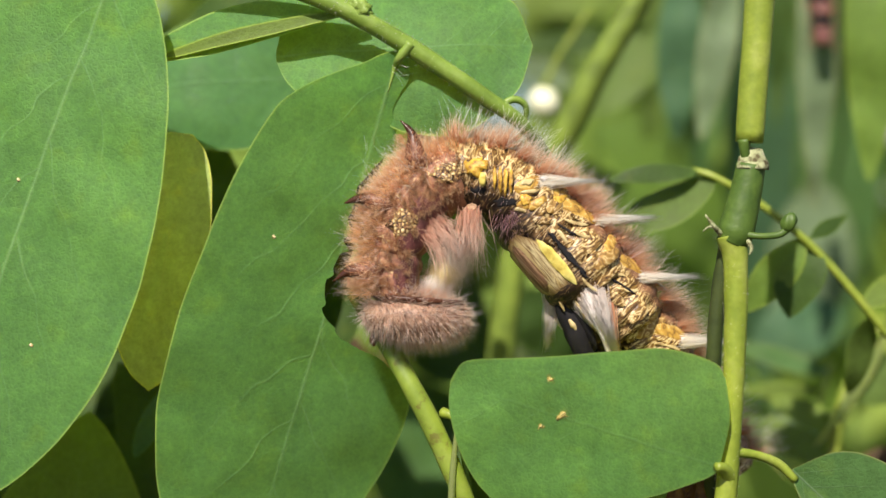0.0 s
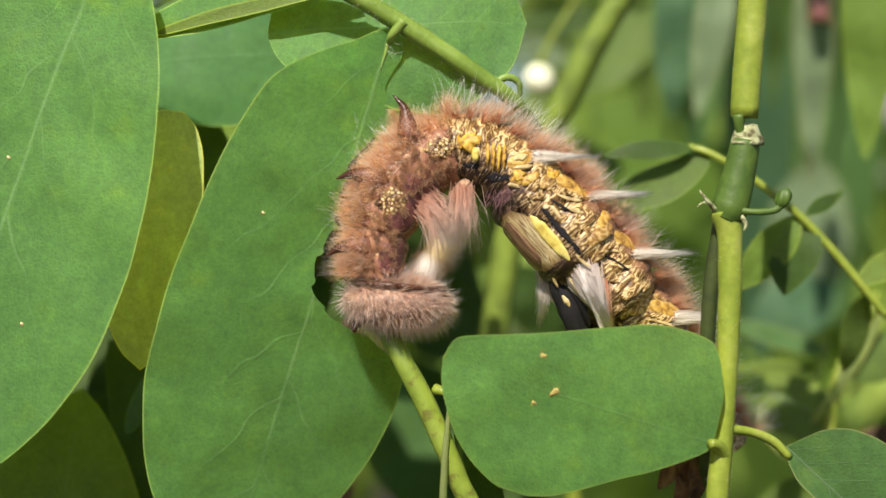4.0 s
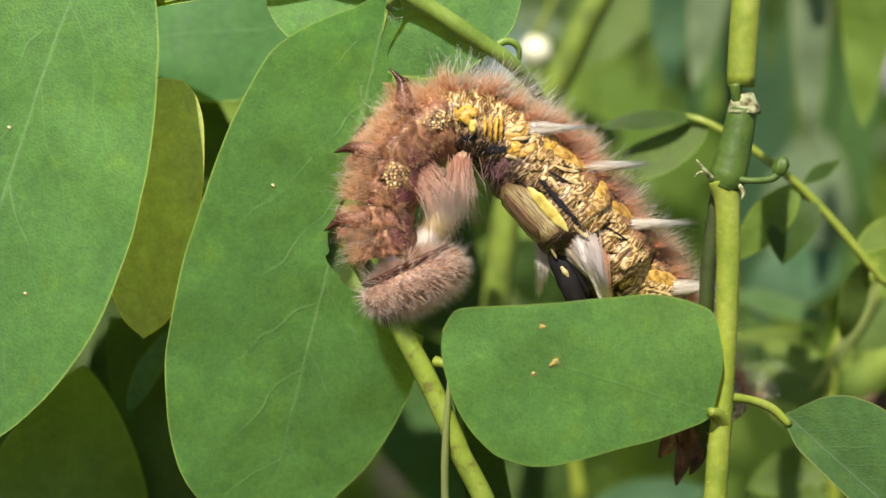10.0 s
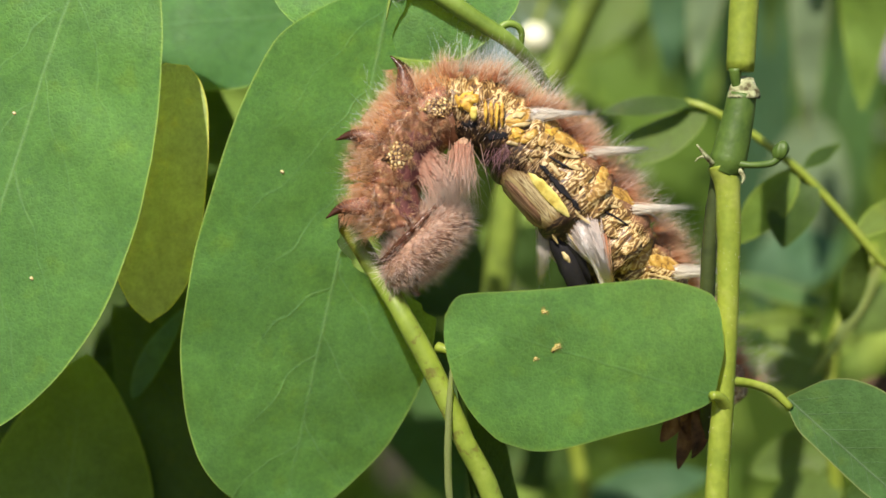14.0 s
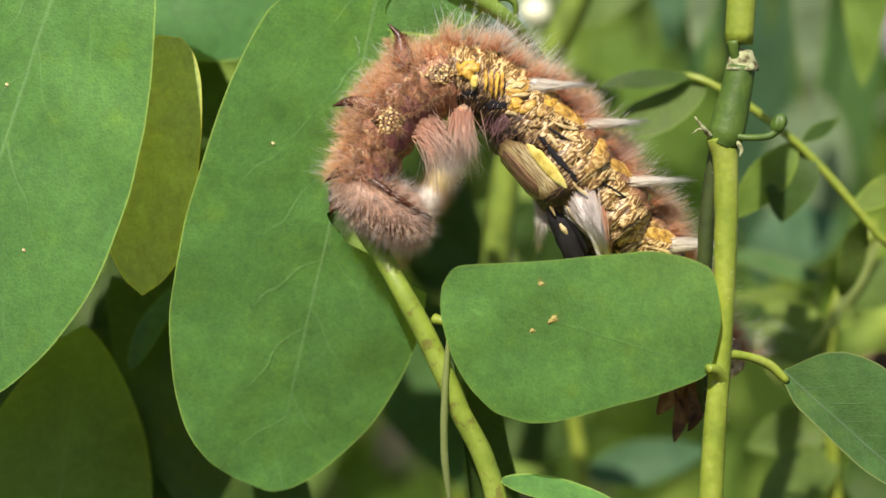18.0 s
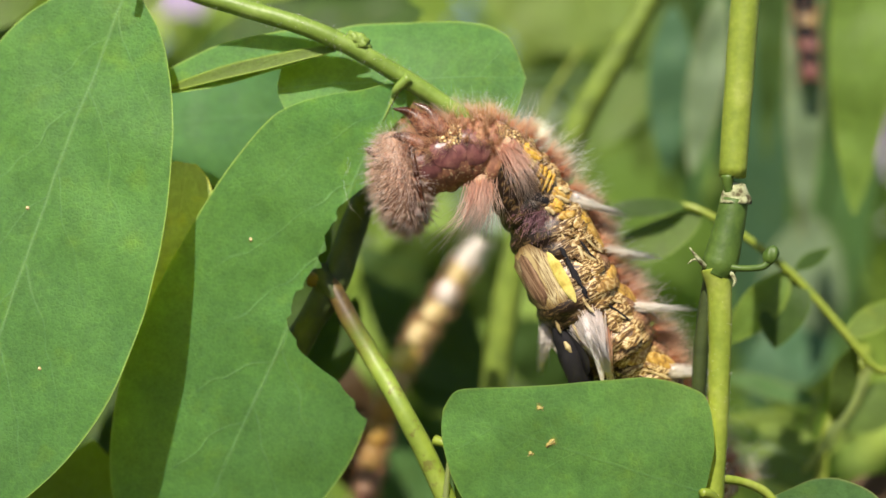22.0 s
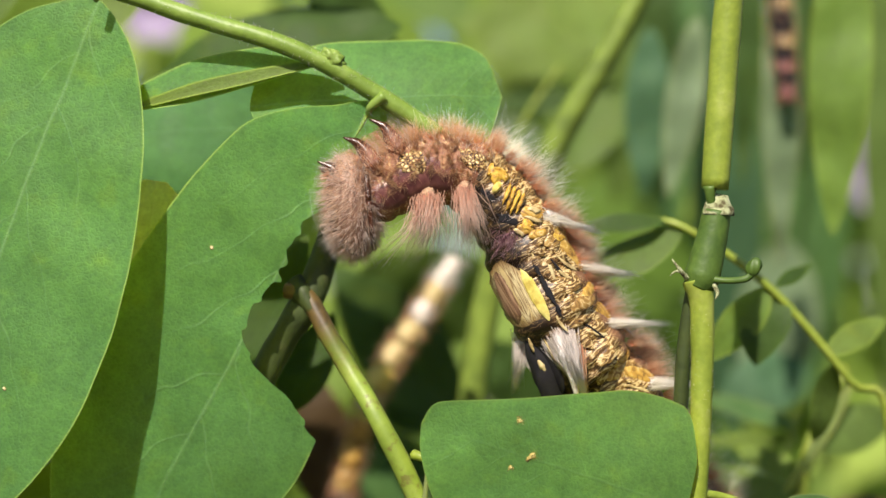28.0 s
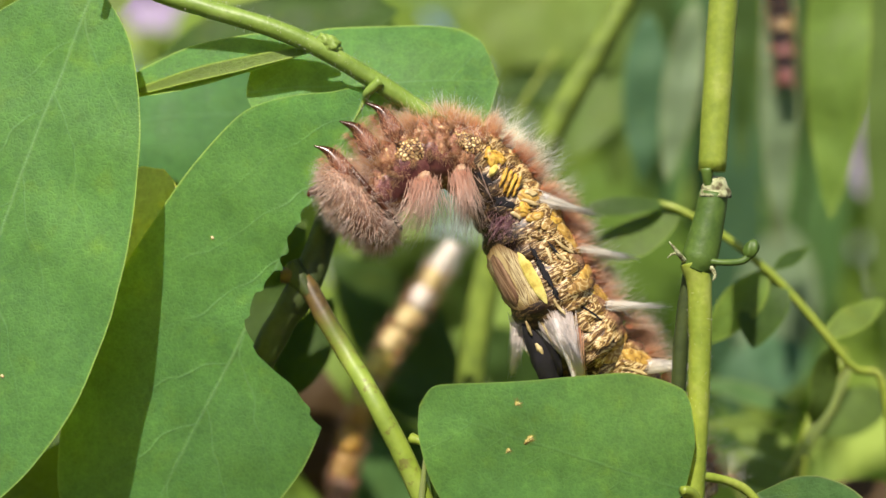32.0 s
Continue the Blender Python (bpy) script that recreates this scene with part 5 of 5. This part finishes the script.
    # jointed legs on the side that grips the leaflet
    for k in range(6):
        c = CELL
        q = [Vector(w) * c for w in ((-44, 0, -5), (-22, 0, 3), (4, 0, 6), (28, 0, 4), (52, 0, -9))]
        leg = part("leg", tube(q, [7 * c, 20 * c, 15 * c, 8 * c, 1 * c], 24, 12, 0.3, k), LEG, worm.top, "shiny red-brown clasping leg")
        lr = np.random.default_rng(k)
        w = lr.uniform(0, math.tau, 300)
        d = np.stack([np.full(300, 0.4), np.cos(w), np.sin(w)], 1)
        roots = d * np.linspace(21, 12, 300)[:, None] * c
        roots[:, 0] = np.linspace(-36, 26, 300) * c
        part("bristles", hairs(roots, d, lr.uniform(12, 26, 300) * c, 0.00003, seed=k), HAIR_ROSE, leg)
        worm.legs.append(leg)
        leg.matrix_basis = Matrix.Translation(-worm.base) @ leg_pose(0.0, k)
    # head
    bm = bmesh.new()
    bmesh.ops.create_uvsphere(bm, u_segments=32, v_segments=20, radius=1.0)
    for v in bm.verts:
        q = v.co
        cleft = 1 - 0.12 * math.exp(-(q.y * 5) ** 2) * (1 if q.x > 0 else 0.4)
        v.co = Vector((q.x * 50 * (0.8 if q.x < 0 else 1), q.y * 78, q.z * 98)) * CELL * cleft
    head = part("head", bm, HEAD_SKIN, worm.top, "furry greyish brown head")
    smooth(head.data)
    head.matrix_basis = Matrix.Translation(-worm.base) @ worm.head
    n = 3600
    d = rng.normal(size=(n, 3))
    d /= np.linalg.norm(d, axis=1)[:, None]
    size = np.array([50, 78, 98]) * CELL
    part("fur", hairs(d * size * 0.93, d / size * size.mean() * 0.8 + rng.normal(size=(n, 3)) * 0.1 + np.array([0.5, 0.25, -0.5]), rng.uniform(13, 30, n) * CELL, 0.000045, (0, 0, 0), 0.08, seed=7), HAIR_GREY, head, "dense short greyish brown fur")
    far = rng.permutation(n)[:1500]
    part("long_fur", hairs(d[far] * size * 0.93, d[far] / size * size.mean() + rng.normal(size=(1500, 3)) * 0.2 + np.array([0.35, 0.2, -0.2]), rng.uniform(24, 42, 1500) * CELL, 0.000026, (0, 0, 0), 0.12, seed=8), HAIR_PINK, head, "longer pale tips of the fur")
    q = [Vector((-32 * CELL, math.cos(w) * 66 * CELL, math.sin(w) * 82 * CELL)) for w in np.linspace(0, math.tau, 13)]
    part("collar", tube(q, [5 * CELL, 5 * CELL], 40, 8, 0.1), COLLAR, head, "shiny dark collar behind the head")
    jaw = [Vector((30, 0, 60)) * CELL, Vector((48, 2, 72)) * CELL, Vector((60, 4, 70)) * CELL]
    part("jaw", tube(jaw, [14 * CELL, 9 * CELL, 2 * CELL], 10, 8, 0.1), COLLAR, head)
    return worm, head


WORM, HEAD = caterpillar()


def far_caterpillar(name, pts, y, label, size, mats, shag=160):
    """A second caterpillar among the stems behind: ringed yellow and white body, rosy tail."""
    base = at(*pts[-1], y)
    top = empty(name, base, label, "caterpillar")
    n = 13
    for i in range(n):
        k = i / (n - 1)
        c = curve_point([at(*p, y) for p in pts], k)
        d = (curve_point([at(*p, y) for p in pts], min(k + 0.05, 1)) - curve_point([at(*p, y) for p in pts], max(k - 0.05, 0))).normalized()
        r = size * (0.0030 + 0.0016 * math.sin(math.pi * min(k * 0.8 + 0.1, 1)))
        ob = part("body_ring", ring_mesh(r, 0.0040 * size, i + 30), mats[min(i, len(mats) - 1)], top)
        ob.matrix_basis = Matrix.Translation(c - base) @ d.to_track_quat("X", "Z").to_matrix().to_4x4()
        rng = np.random.default_rng(i)
        part("down", hairs(*coat(rng, shag, r, 0.003, 0, 360, (0.001, 0.0024)), 0.00005, seed=i), HAIR_ROSE if i > 1 else HAIR_WHITE, ob)
    return top


CRAWLER = far_caterpillar("caterpillar", [(850, 384), (822, 430), (778, 500), (726, 580), (688, 670), (664, 760), (650, 850)], 0.075, "yellow and white ringed caterpillar on a stem behind", 0.54, (WHITE, WHITE, CREAM, WHITE, CREAM, CREAM, YELLOW, CREAM, RIB_GOLD, RIB_GOLD, RIB, HEAD_SKIN, VIOLET, HEAD_SKIN), 110)
far_caterpillar("caterpillar", [(1436, -210), (1442, -120), (1450, -30), (1456, 60)], 0.094, "dark and gold caterpillar high among the leaves", 0.52, (RIB_GOLD, GOLD, RIB_GOLD, BLACK, BLACK, SKIN, BLACK, BLACK, SKIN, BLACK, VIOLET, BLACK, VIOLET), 40)


# ---- plants behind ----
def behind(name, label, stems, leaves, category="plant", bark=None):
    """A plant further off: stems as rows of (points, radius in cells), leaves as rows of (base, tip, half-width in cells, material, face)."""
    foot = at(*stems[0][0][0])
    foot.z = 0
    top = empty(name, foot, label, category, "plants behind")
    for pts, r in stems:
        w = [at(*p) - foot for p in pts]
        k = CELL * (REACH + pts[0][2]) / REACH
        part("stem", tube(w, [r * k, r * 0.95 * k, r * 0.7 * k], 30, 10, 0.06), bark or STEM, top)
    for i, (a, b, half, mat, face) in enumerate(leaves):
        k = CELL * (REACH + a[2]) / REACH
        rows = [(s, v * k) for s, v in oval(half, 0.85)]
        part("leaf", blade(at(*a) - foot, at(*b) - foot, rows, rows, face, 0.12, 0.04, 0.1, 0.002, 24, 8, seed=i + len(label)), mat, top)
    return top


OUT = (0, -1, 0.3)
behind("sprig", "slender green sprig with small folded leaflets", [
    ([(1640, 1500, 0.034), (1640, 700, 0.032), (1568, 590, 0.03), (1424, 424, 0.03), (1270, 316, 0.03), (1180, 300, 0.034)], 8)], [
    # The narrow dark blade is added as the shadow band along the first leaflet.
    ((1262, 316, 0.03), (1086, 430, 0.034), 46, LEAF_FAR, (0.1, -0.7, 0.7)), ((1236, 302, 0.03), (1076, 318, 0.03), 20, LEAF_DARK, (0, -0.9, 0.3)),
    ((1424, 424, 0.03), (1310, 560, 0.032), 34, LEAF_LIT, (0.4, -0.8, 0.4)), ((1436, 420, 0.03), (1500, 380, 0.036), 14, LEAF_DARK, OUT), ((1440, 430, 0.031), (1390, 560, 0.03), 46, LEAF_DARK, (-0.6, -0.6, -0.3)),
    ((1530, 540, 0.03), (1640, 470, 0.04), 26, LEAF_PALE, OUT), ((1540, 560, 0.03), (1500, 700, 0.04), 24, LEAF_FAR, OUT)])
behind("shrub", "shrub with a slanting pale stem and broad leaves", [
    ([(820, 1500, 0.075), (900, 520, 0.07), (1024, 190, 0.065), (1130, 0, 0.062), (1250, -220, 0.06)], 26)], [
    ((1010, 200, 0.12), (1190, 40, 0.13), 60, LEAF_FAR, OUT), ((950, 360, 0.12), (1110, 320, 0.14), 70, LEAF_FAR, OUT), ((1140, -30, 0.2), (860, -70, 0.2), 84, LEAF_PALE, OUT), ((1120, -20, 0.12), (1060, -220, 0.15), 80, LEAF_PALE, OUT),
    # The dark leaves here are added to put shade behind the stem.
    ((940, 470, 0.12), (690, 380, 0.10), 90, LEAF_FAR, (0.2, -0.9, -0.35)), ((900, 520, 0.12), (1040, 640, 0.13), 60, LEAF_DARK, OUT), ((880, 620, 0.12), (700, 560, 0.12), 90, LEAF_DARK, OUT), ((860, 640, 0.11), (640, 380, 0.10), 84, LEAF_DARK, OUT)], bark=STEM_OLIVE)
behind("shrub", "hanging long grey-green leaves on a thin branch", [
    ([(1900, 1500, 0.2), (1800, 200, 0.2), (1600, -240, 0.2), (1300, -300, 0.2), (900, -260, 0.2)], 12)], [
    # The dark ones are added strips for the shaded gaps between leaves.
    ((1446, -160, 0.1), (1444, 370, 0.1), 34, LEAF_SILVER, OUT), ((1390, -280, 0.15), (1376, 230, 0.15), 32, LEAF_DARK, OUT), ((1210, -60, 0.11), (1196, 250, 0.11), 42, LEAF_TEAL, OUT), ((1296, -80, 0.1), (1240, 250, 0.1), 34, LEAF_SILVER, OUT), ((1110, 70, 0.14), (890, 84, 0.14), 24, LEAF_DARK, OUT), ((920, 112, 0.16), (1020, 156, 0.16), 26, LEAF_SILVER, OUT), ((1500, -280, 0.16), (1490, 420, 0.17), 20, LEAF_DARK, (0.7, -0.6, 0)), ((1230, -280, 0.19), (1190, 300, 0.19), 36, LEAF_DARK, OUT), ((1566, -260, 0.07), (1538, 322, 0.07), 56, LEAF_LIT, (-0.2, -0.95, 0.25)), ((1456, 320, 0.16), (1404, 650, 0.16), 76, LEAF_SILVER, OUT), ((1260, -280, 0.2), (1236, 350, 0.2), 58, LEAF_GREY, OUT), ((1380, -280, 0.25), (1330, 420, 0.25), 60, LEAF_TEAL, OUT),
    ((1180, -270, 0.22), (1150, 260, 0.22), 60, LEAF_FAR, OUT), ((1000, -260, 0.22), (960, 130, 0.22), 70, LEAF_PALE, OUT), ((1640, -200, 0.2), (1660, 600, 0.2), 60, LEAF_FAR, OUT), ((1330, -290, 0.2), (1360, 760, 0.24), 70, LEAF_TEAL, OUT), ((1480, -200, 0.24), (1500, 620, 0.24), 80, LEAF_GREY, OUT)])
behind("weed", "low leafy weed with olive and green leaves", [
    ([(1500, 1700, 0.06), (1490, 1100, 0.06), (1480, 760, 0.055), (1560, 560, 0.06)], 13)], [
    ((1490, 820, 0.055), (1310, 740, 0.06), 30, LEAF_FAR, OUT), ((1486, 760, 0.055), (1360, 700, 0.065), 26, LEAF_PALE, OUT), ((1500, 900, 0.06), (1330, 960, 0.06), 44, LEAF_FAR, OUT), ((1500, 880, 0.06), (1640, 800, 0.06), 50, LEAF_BROWN, OUT), ((1500, 700, 0.06), (1640, 640, 0.07), 44, LEAF_FAR, OUT), ((1490, 960, 0.06), (1350, 1080, 0.05), 50, LEAF_FAR, OUT), ((1500, 1000, 0.06), (1680, 1060, 0.05), 60, LEAF_DARK, OUT), ((1490, 550, 0.13), (1320, 620, 0.13), 56, LEAF_TEAL, OUT)])
behind("weed", "tuft of narrow pale and olive blades", [
    ([(1420, 1700, 0.075), (1420, 1100, 0.075), (1430, 820, 0.075), (1470, 640, 0.08)], 8)], [
    ((1470, 660, 0.075), (1290, 612, 0.08), 20, LEAF_GREY, OUT), ((1462, 690, 0.074), (1300, 690, 0.07), 14, LEAF_PALE, OUT), ((1575, 590, 0.05), (1440, 810, 0.055), 18, LEAF_OLIVE, (0.4, -0.8, 0.2)), ((1452, 764, 0.07), (1306, 762, 0.07), 26, LEAF_SILVER, OUT), ((1440, 770, 0.075), (1560, 690, 0.07), 16, LEAF_PALE, OUT),
    ((1436, 800, 0.075), (1330, 640, 0.09), 22, LEAF_DARK, OUT), ((1436, 840, 0.075), (1580, 560, 0.1), 40, LEAF_DARK, (0.6, -0.6, -0.3)), ((1430, 860, 0.076), (1350, 780, 0.07), 18, LEAF_OLIVE, OUT), ((1430, 900, 0.076), (1560, 840, 0.07), 16, LEAF_GREY, OUT)])
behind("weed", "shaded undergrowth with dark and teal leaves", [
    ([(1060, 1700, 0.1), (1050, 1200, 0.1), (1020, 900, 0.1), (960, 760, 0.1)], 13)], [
    # Undergrowth shade is carried by the dark leaf colour.
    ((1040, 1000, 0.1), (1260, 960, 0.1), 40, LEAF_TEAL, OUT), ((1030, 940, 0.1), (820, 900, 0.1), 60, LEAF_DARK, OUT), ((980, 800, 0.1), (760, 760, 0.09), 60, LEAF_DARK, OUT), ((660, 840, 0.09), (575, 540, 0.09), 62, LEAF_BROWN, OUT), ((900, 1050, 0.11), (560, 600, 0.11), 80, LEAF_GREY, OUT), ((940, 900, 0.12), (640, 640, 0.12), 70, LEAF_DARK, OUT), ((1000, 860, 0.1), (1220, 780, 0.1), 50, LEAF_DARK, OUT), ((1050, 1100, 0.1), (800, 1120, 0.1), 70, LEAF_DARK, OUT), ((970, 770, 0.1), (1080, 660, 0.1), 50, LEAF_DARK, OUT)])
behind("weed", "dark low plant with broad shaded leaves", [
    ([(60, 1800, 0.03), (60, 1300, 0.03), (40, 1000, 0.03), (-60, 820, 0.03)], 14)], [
    # Several dark leaves are only added to fill gaps with painted shade.
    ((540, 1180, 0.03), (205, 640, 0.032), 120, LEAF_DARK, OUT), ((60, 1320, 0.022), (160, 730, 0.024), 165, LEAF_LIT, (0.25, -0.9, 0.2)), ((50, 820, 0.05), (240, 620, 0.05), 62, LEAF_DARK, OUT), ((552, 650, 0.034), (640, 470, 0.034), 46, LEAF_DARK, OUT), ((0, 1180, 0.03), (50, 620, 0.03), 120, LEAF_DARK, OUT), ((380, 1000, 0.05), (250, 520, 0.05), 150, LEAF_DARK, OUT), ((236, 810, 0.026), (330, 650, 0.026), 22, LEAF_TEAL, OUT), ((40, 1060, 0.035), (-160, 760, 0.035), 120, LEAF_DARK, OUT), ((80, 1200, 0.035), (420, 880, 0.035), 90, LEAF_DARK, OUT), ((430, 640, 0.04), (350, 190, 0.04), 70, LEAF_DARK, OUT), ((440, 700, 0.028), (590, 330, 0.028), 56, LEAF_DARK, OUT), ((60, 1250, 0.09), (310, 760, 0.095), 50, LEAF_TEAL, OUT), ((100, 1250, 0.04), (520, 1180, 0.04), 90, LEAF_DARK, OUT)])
behind("shrub", "leafy branch with broad green leaves in the second row", [
    ([(-400, 1500, 0.06), (-380, 0, 0.06), (-100, -220, 0.055), (300, -160, 0.05), (760, -130, 0.05)], 14)], [
    ((610, 126, 0.032), (150, 168, 0.032), 126, LEAF_COOL, (0.1, -0.95, 0.2)), ((760, -60, 0.05), (280, 50, 0.05), 90, LEAF_DARK, (0, -0.8, 0.6)), ((300, -150, 0.05), (120, -20, 0.05), 60, LEAF_PALE, OUT), ((600, -140, 0.055), (760, 60, 0.06), 70, LEAF_DARK, OUT), ((60, -200, 0.05), (-120, 0, 0.05), 90, LEAF_FAR, OUT), ((-300, 0, 0.06), (100, 60, 0.06), 120, LEAF_FAR, OUT)])


def far_foliage():
    """The thicket further off: upright stems from the ground, each with its leaves; joined."""
    rng = np.random.default_rng(21)
    stems_v, stems_f = [], []
    kinds = {"far": ([], [], [], LEAF_FAR), "dark": ([], [], [], LEAF_DARK), "pale": ([], [], [], LEAF_PALE)}
    for zone, count, x1, y0, y1, top, leaves in ((0, 120, 0.75, 0.29, 0.82, 1.45, 38), (1, 110, 1.2, 0.85, 1.45, 1.6, 30)):
        for _ in range(count):
            foot = Vector((rng.uniform(-x1, x1), rng.uniform(y0, y1), 0.0))
            lean = Vector((rng.normal() * 0.08, rng.normal() * 0.06, 1.0))
            high = top * rng.uniform(0.75, 1.05)
            r = rng.uniform(0.0012, 0.0028)
            k0 = len(stems_v)
            for i in range(5):
                c = foot + lean * high * i / 4 + Vector((0.01 * math.sin(i * 1.7 + foot.x * 9), 0, 0))
                for s in range(5):
                    w = math.tau * s / 5
                    stems_v.append(c + Vector((math.cos(w), math.sin(w), 0)) * r * (1.3 - 0.22 * i))
            for i in range(4):
                for s in range(5):
                    a, e = k0 + i * 5 + s, k0 + i * 5 + (s + 1) % 5
                    stems_f.append((a, e, e + 5, a + 5))
            for _ in range(leaves):
                pick = rng.uniform()
                # Depth shade of the thicket: the further rows all take the dark colour.
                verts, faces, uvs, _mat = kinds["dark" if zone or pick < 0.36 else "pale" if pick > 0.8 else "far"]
                h = rng.uniform(0.12, 1.0)
                c = foot + lean * high * h + Vector((rng.normal() * 0.012, rng.normal() * 0.012, 0))
                w = rng.uniform(0, math.tau)
                d = Vector((math.cos(w) * 0.75, math.sin(w) * 0.5, -0.75 + rng.normal() * 0.5)).normalized()
                face = Vector((rng.normal() * 0.5, -1, rng.uniform(0, 1.2))).normalized()
                side = d.cross(face).normalized()
                up = side.cross(d)
                length, wide = rng.uniform(0.04, 0.085), rng.uniform(0.010, 0.02)
                q0 = len(verts)
                for i in range(7):
                    s = i / 6
                    w = wide * math.sin(math.pi * s ** 0.85) ** 0.75 if 0 < s < 1 else 0.0004
                    for j in (-1, 0, 1):
                        verts.append(c + d * length * s + side * w * j + up * (abs(j) * w * 0.15 - 0.3 * length * (s - 0.5) ** 2))
                        uvs.append((j, s))
                for i in range(6):
                    for j in range(2):
                        a = q0 + i * 3 + j
                        faces.append((a, a + 1, a + 4, a + 3))
    for verts, faces, uvs, mat in kinds.values():
        me = bpy.data.meshes.new("far_leaves")
        me.from_pydata(verts, [], faces)
        layer = me.uv_layers.new(name="UVMap")
        idx = np.empty(len(me.loops), dtype=np.int32)
        me.loops.foreach_get("vertex_index", idx)
        layer.data.foreach_set("uv", np.array(uvs, dtype=np.float32)[idx].ravel())
        tagged(part("far_leaves", smooth(me), mat), "blurred green leaves of the thicket behind", "foliage", kind="stuff")
    me = bpy.data.meshes.new("far_stems")
    me.from_pydata(stems_v, [], stems_f)
    tagged(part("far_stems", smooth(me), STEM_DARK), "thin upright stems of the thicket behind", "foliage", kind="stuff")


far_foliage()


def blob(name, u, v, y, r, mat, label, category, petals=0):
    c = at(u, v, y)
    top = empty(name, c, label, category)
    if petals:
        for i in range(petals):
            w = math.tau * i / petals
            d = Vector((math.cos(w), -0.3, math.sin(w)))
            rows = [(s, q * r) for s, q in oval(0.45)]
            part("petal", blade((0, 0, 0), d * r, rows, rows, (0, -1, 0), 0.2, 0.1, 0.1, 0.001, 10, 4, seed=i), mat, top)
    else:
        bm = bmesh.new()
        bmesh.ops.create_icosphere(bm, subdivisions=3, radius=r)
        for q in bm.verts:
            q.co *= 1 + 0.1 * noise.noise(q.co * 300)
        part("fruit", bm, mat, top)
        part("stalk", tube([(0, 0, r * 0.9), (r, 0, r * 3), (r * 3, 0, r * 6)], [r * 0.2, r * 0.15, r * 0.15], 8, 6), STEM, top)
    return top


# Not a known fruit: a ball added for a blurred spot of light.
blob("berry", 962, 182, 0.10, 0.0031, GLINT, "pale ball standing for a bright spot in the thicket behind", "berry")
blob("flower", 1482, 160, 0.3, 0.014, FLOWER, "violet flower far behind", "flower", 6)
blob("flower", 1428, 8, 0.3, 0.010, FLOWER, "violet flower far behind", "flower", 6)
blob("flower", 1586, 60, 0.3, 0.016, FLOWER, "violet flower far behind", "flower", 6)
blob("flower", 1620, 190, 0.3, 0.014, FLOWER, "violet flower far behind", "flower", 6)
blob("flower", 320, -90, 0.3, 0.012, FLOWER, "violet flower far behind", "flower", 6)

for row in ((970, 667, 0.0004, 1.2, 0.3), (992, 729, 0.00045, 2.4, -0.7), (954, 750, 0.00036, 1.0, 0.2)):
    pellet = frass(*row)
    spot = at(row[0], row[1])
    near = BROAD[0].parent.location
    hit, where, way, _ = BROAD[0].ray_cast(Vector((spot.x, -0.1, spot.z)) - near, Vector((0, 1, 0)))
    pellet.location = where + near + way * row[2] * 0.4


# ---- what moves ----
SWAY_ROWS = [(0, 0, 0), (4, 0, 5), (6.5, 0, 2), (7, 6, -4), (8, 6, -1), (9, 0, -4), (10, 5, -9), (11, 9, -9), (12.5, 6, -6), (13.5, 12, -20), (14, 10, -16), (14.5, 2, -8), (16.5, 2, -12), (18.5, 2, -12), (19, 3, -14), (20, 3, -14), (21, 5, -15),
             (22, 6, -12), (23, 7, -8), (23.5, 6, -8), (24, 0, 0), (25, 0, -2), (27.5, -2, 4), (28.5, -3, 6), (29, -3, 8), (30, -3, 8), (32, -2, 8)]
TURN_ROWS = [(0, 0.002), (2, 0.01), (4, -0.008), (6.5, 0.0), (8, 0.03), (10, 0.04), (11, 0.068), (12.5, 0.05), (13, 0.034), (13.5, 0.05), (14.5, 0.068), (16.5, 0.062), (18.2, 0.055), (18.45, 0.045), (18.7, -0.07), (19, -0.115), (19.5, -0.09), (20, -0.08), (21, -0.119),
             (22, -0.142), (23, -0.17), (23.5, -0.14), (24, -0.117), (24.5, -0.178), (25, -0.184), (27.5, -0.22), (28, -0.21), (28.5, -0.172), (29, -0.203), (30, -0.213), (31, -0.21), (32, -0.188)]


# seconds; how far the eaten leaflet is twisted about its midrib, in degrees
FACE_ROWS = [(0, 20), (2, 16), (18.2, 13), (18.7, 6), (19, 2), (32, 0)]


def motions():
    foot = SPRIG.location.copy()
    walk(SPRIG, [(t, Matrix.Translation(foot + Vector((u * CELL, 0, -v * CELL)))) for t, u, v in SWAY_ROWS])
    joint = EATEN.location.copy()
    rib = (at(432, 1036, 0.0105) - JOINT).normalized()
    walk(EATEN, [(t, Matrix.Translation(joint) @ Matrix.Rotation(-a, 4, "Y") @ Matrix.Rotation(-radians(between(FACE_ROWS, t)[0]), 4, rib)) for t, a in TURN_ROWS])
    times = sorted({row[0] for row in HEAD_ROWS} | {row[0] for row in STANCE_ROWS})
    back = Matrix.Translation(-WORM.base)
    poses = [(t, stance(t)) for t in times]
    for i, ring in enumerate(WORM.obs):
        walk(ring, [(t, back @ s[0][i]) for t, s in poses])
    for k, leg in enumerate(WORM.legs):
        walk(leg, [(t, back @ leg_pose(t, k)) for t in times])
    for k, brush in enumerate(WORM.brushes):
        walk(brush, [(t, back @ brush_pose(t, k)) for t in times])
    walk(HEAD, [(t, back @ s[1]) for t, s in poses])
    place = CRAWLER.location.copy()
    walk(CRAWLER, [(t, Matrix.Translation(place + Vector((u * CELL, 0, -v * CELL)))) for t, u, v in ((0, -44, 72), (17.8, -44, 72), (18.8, 0, 0), (32, 0, 0))])


motions()
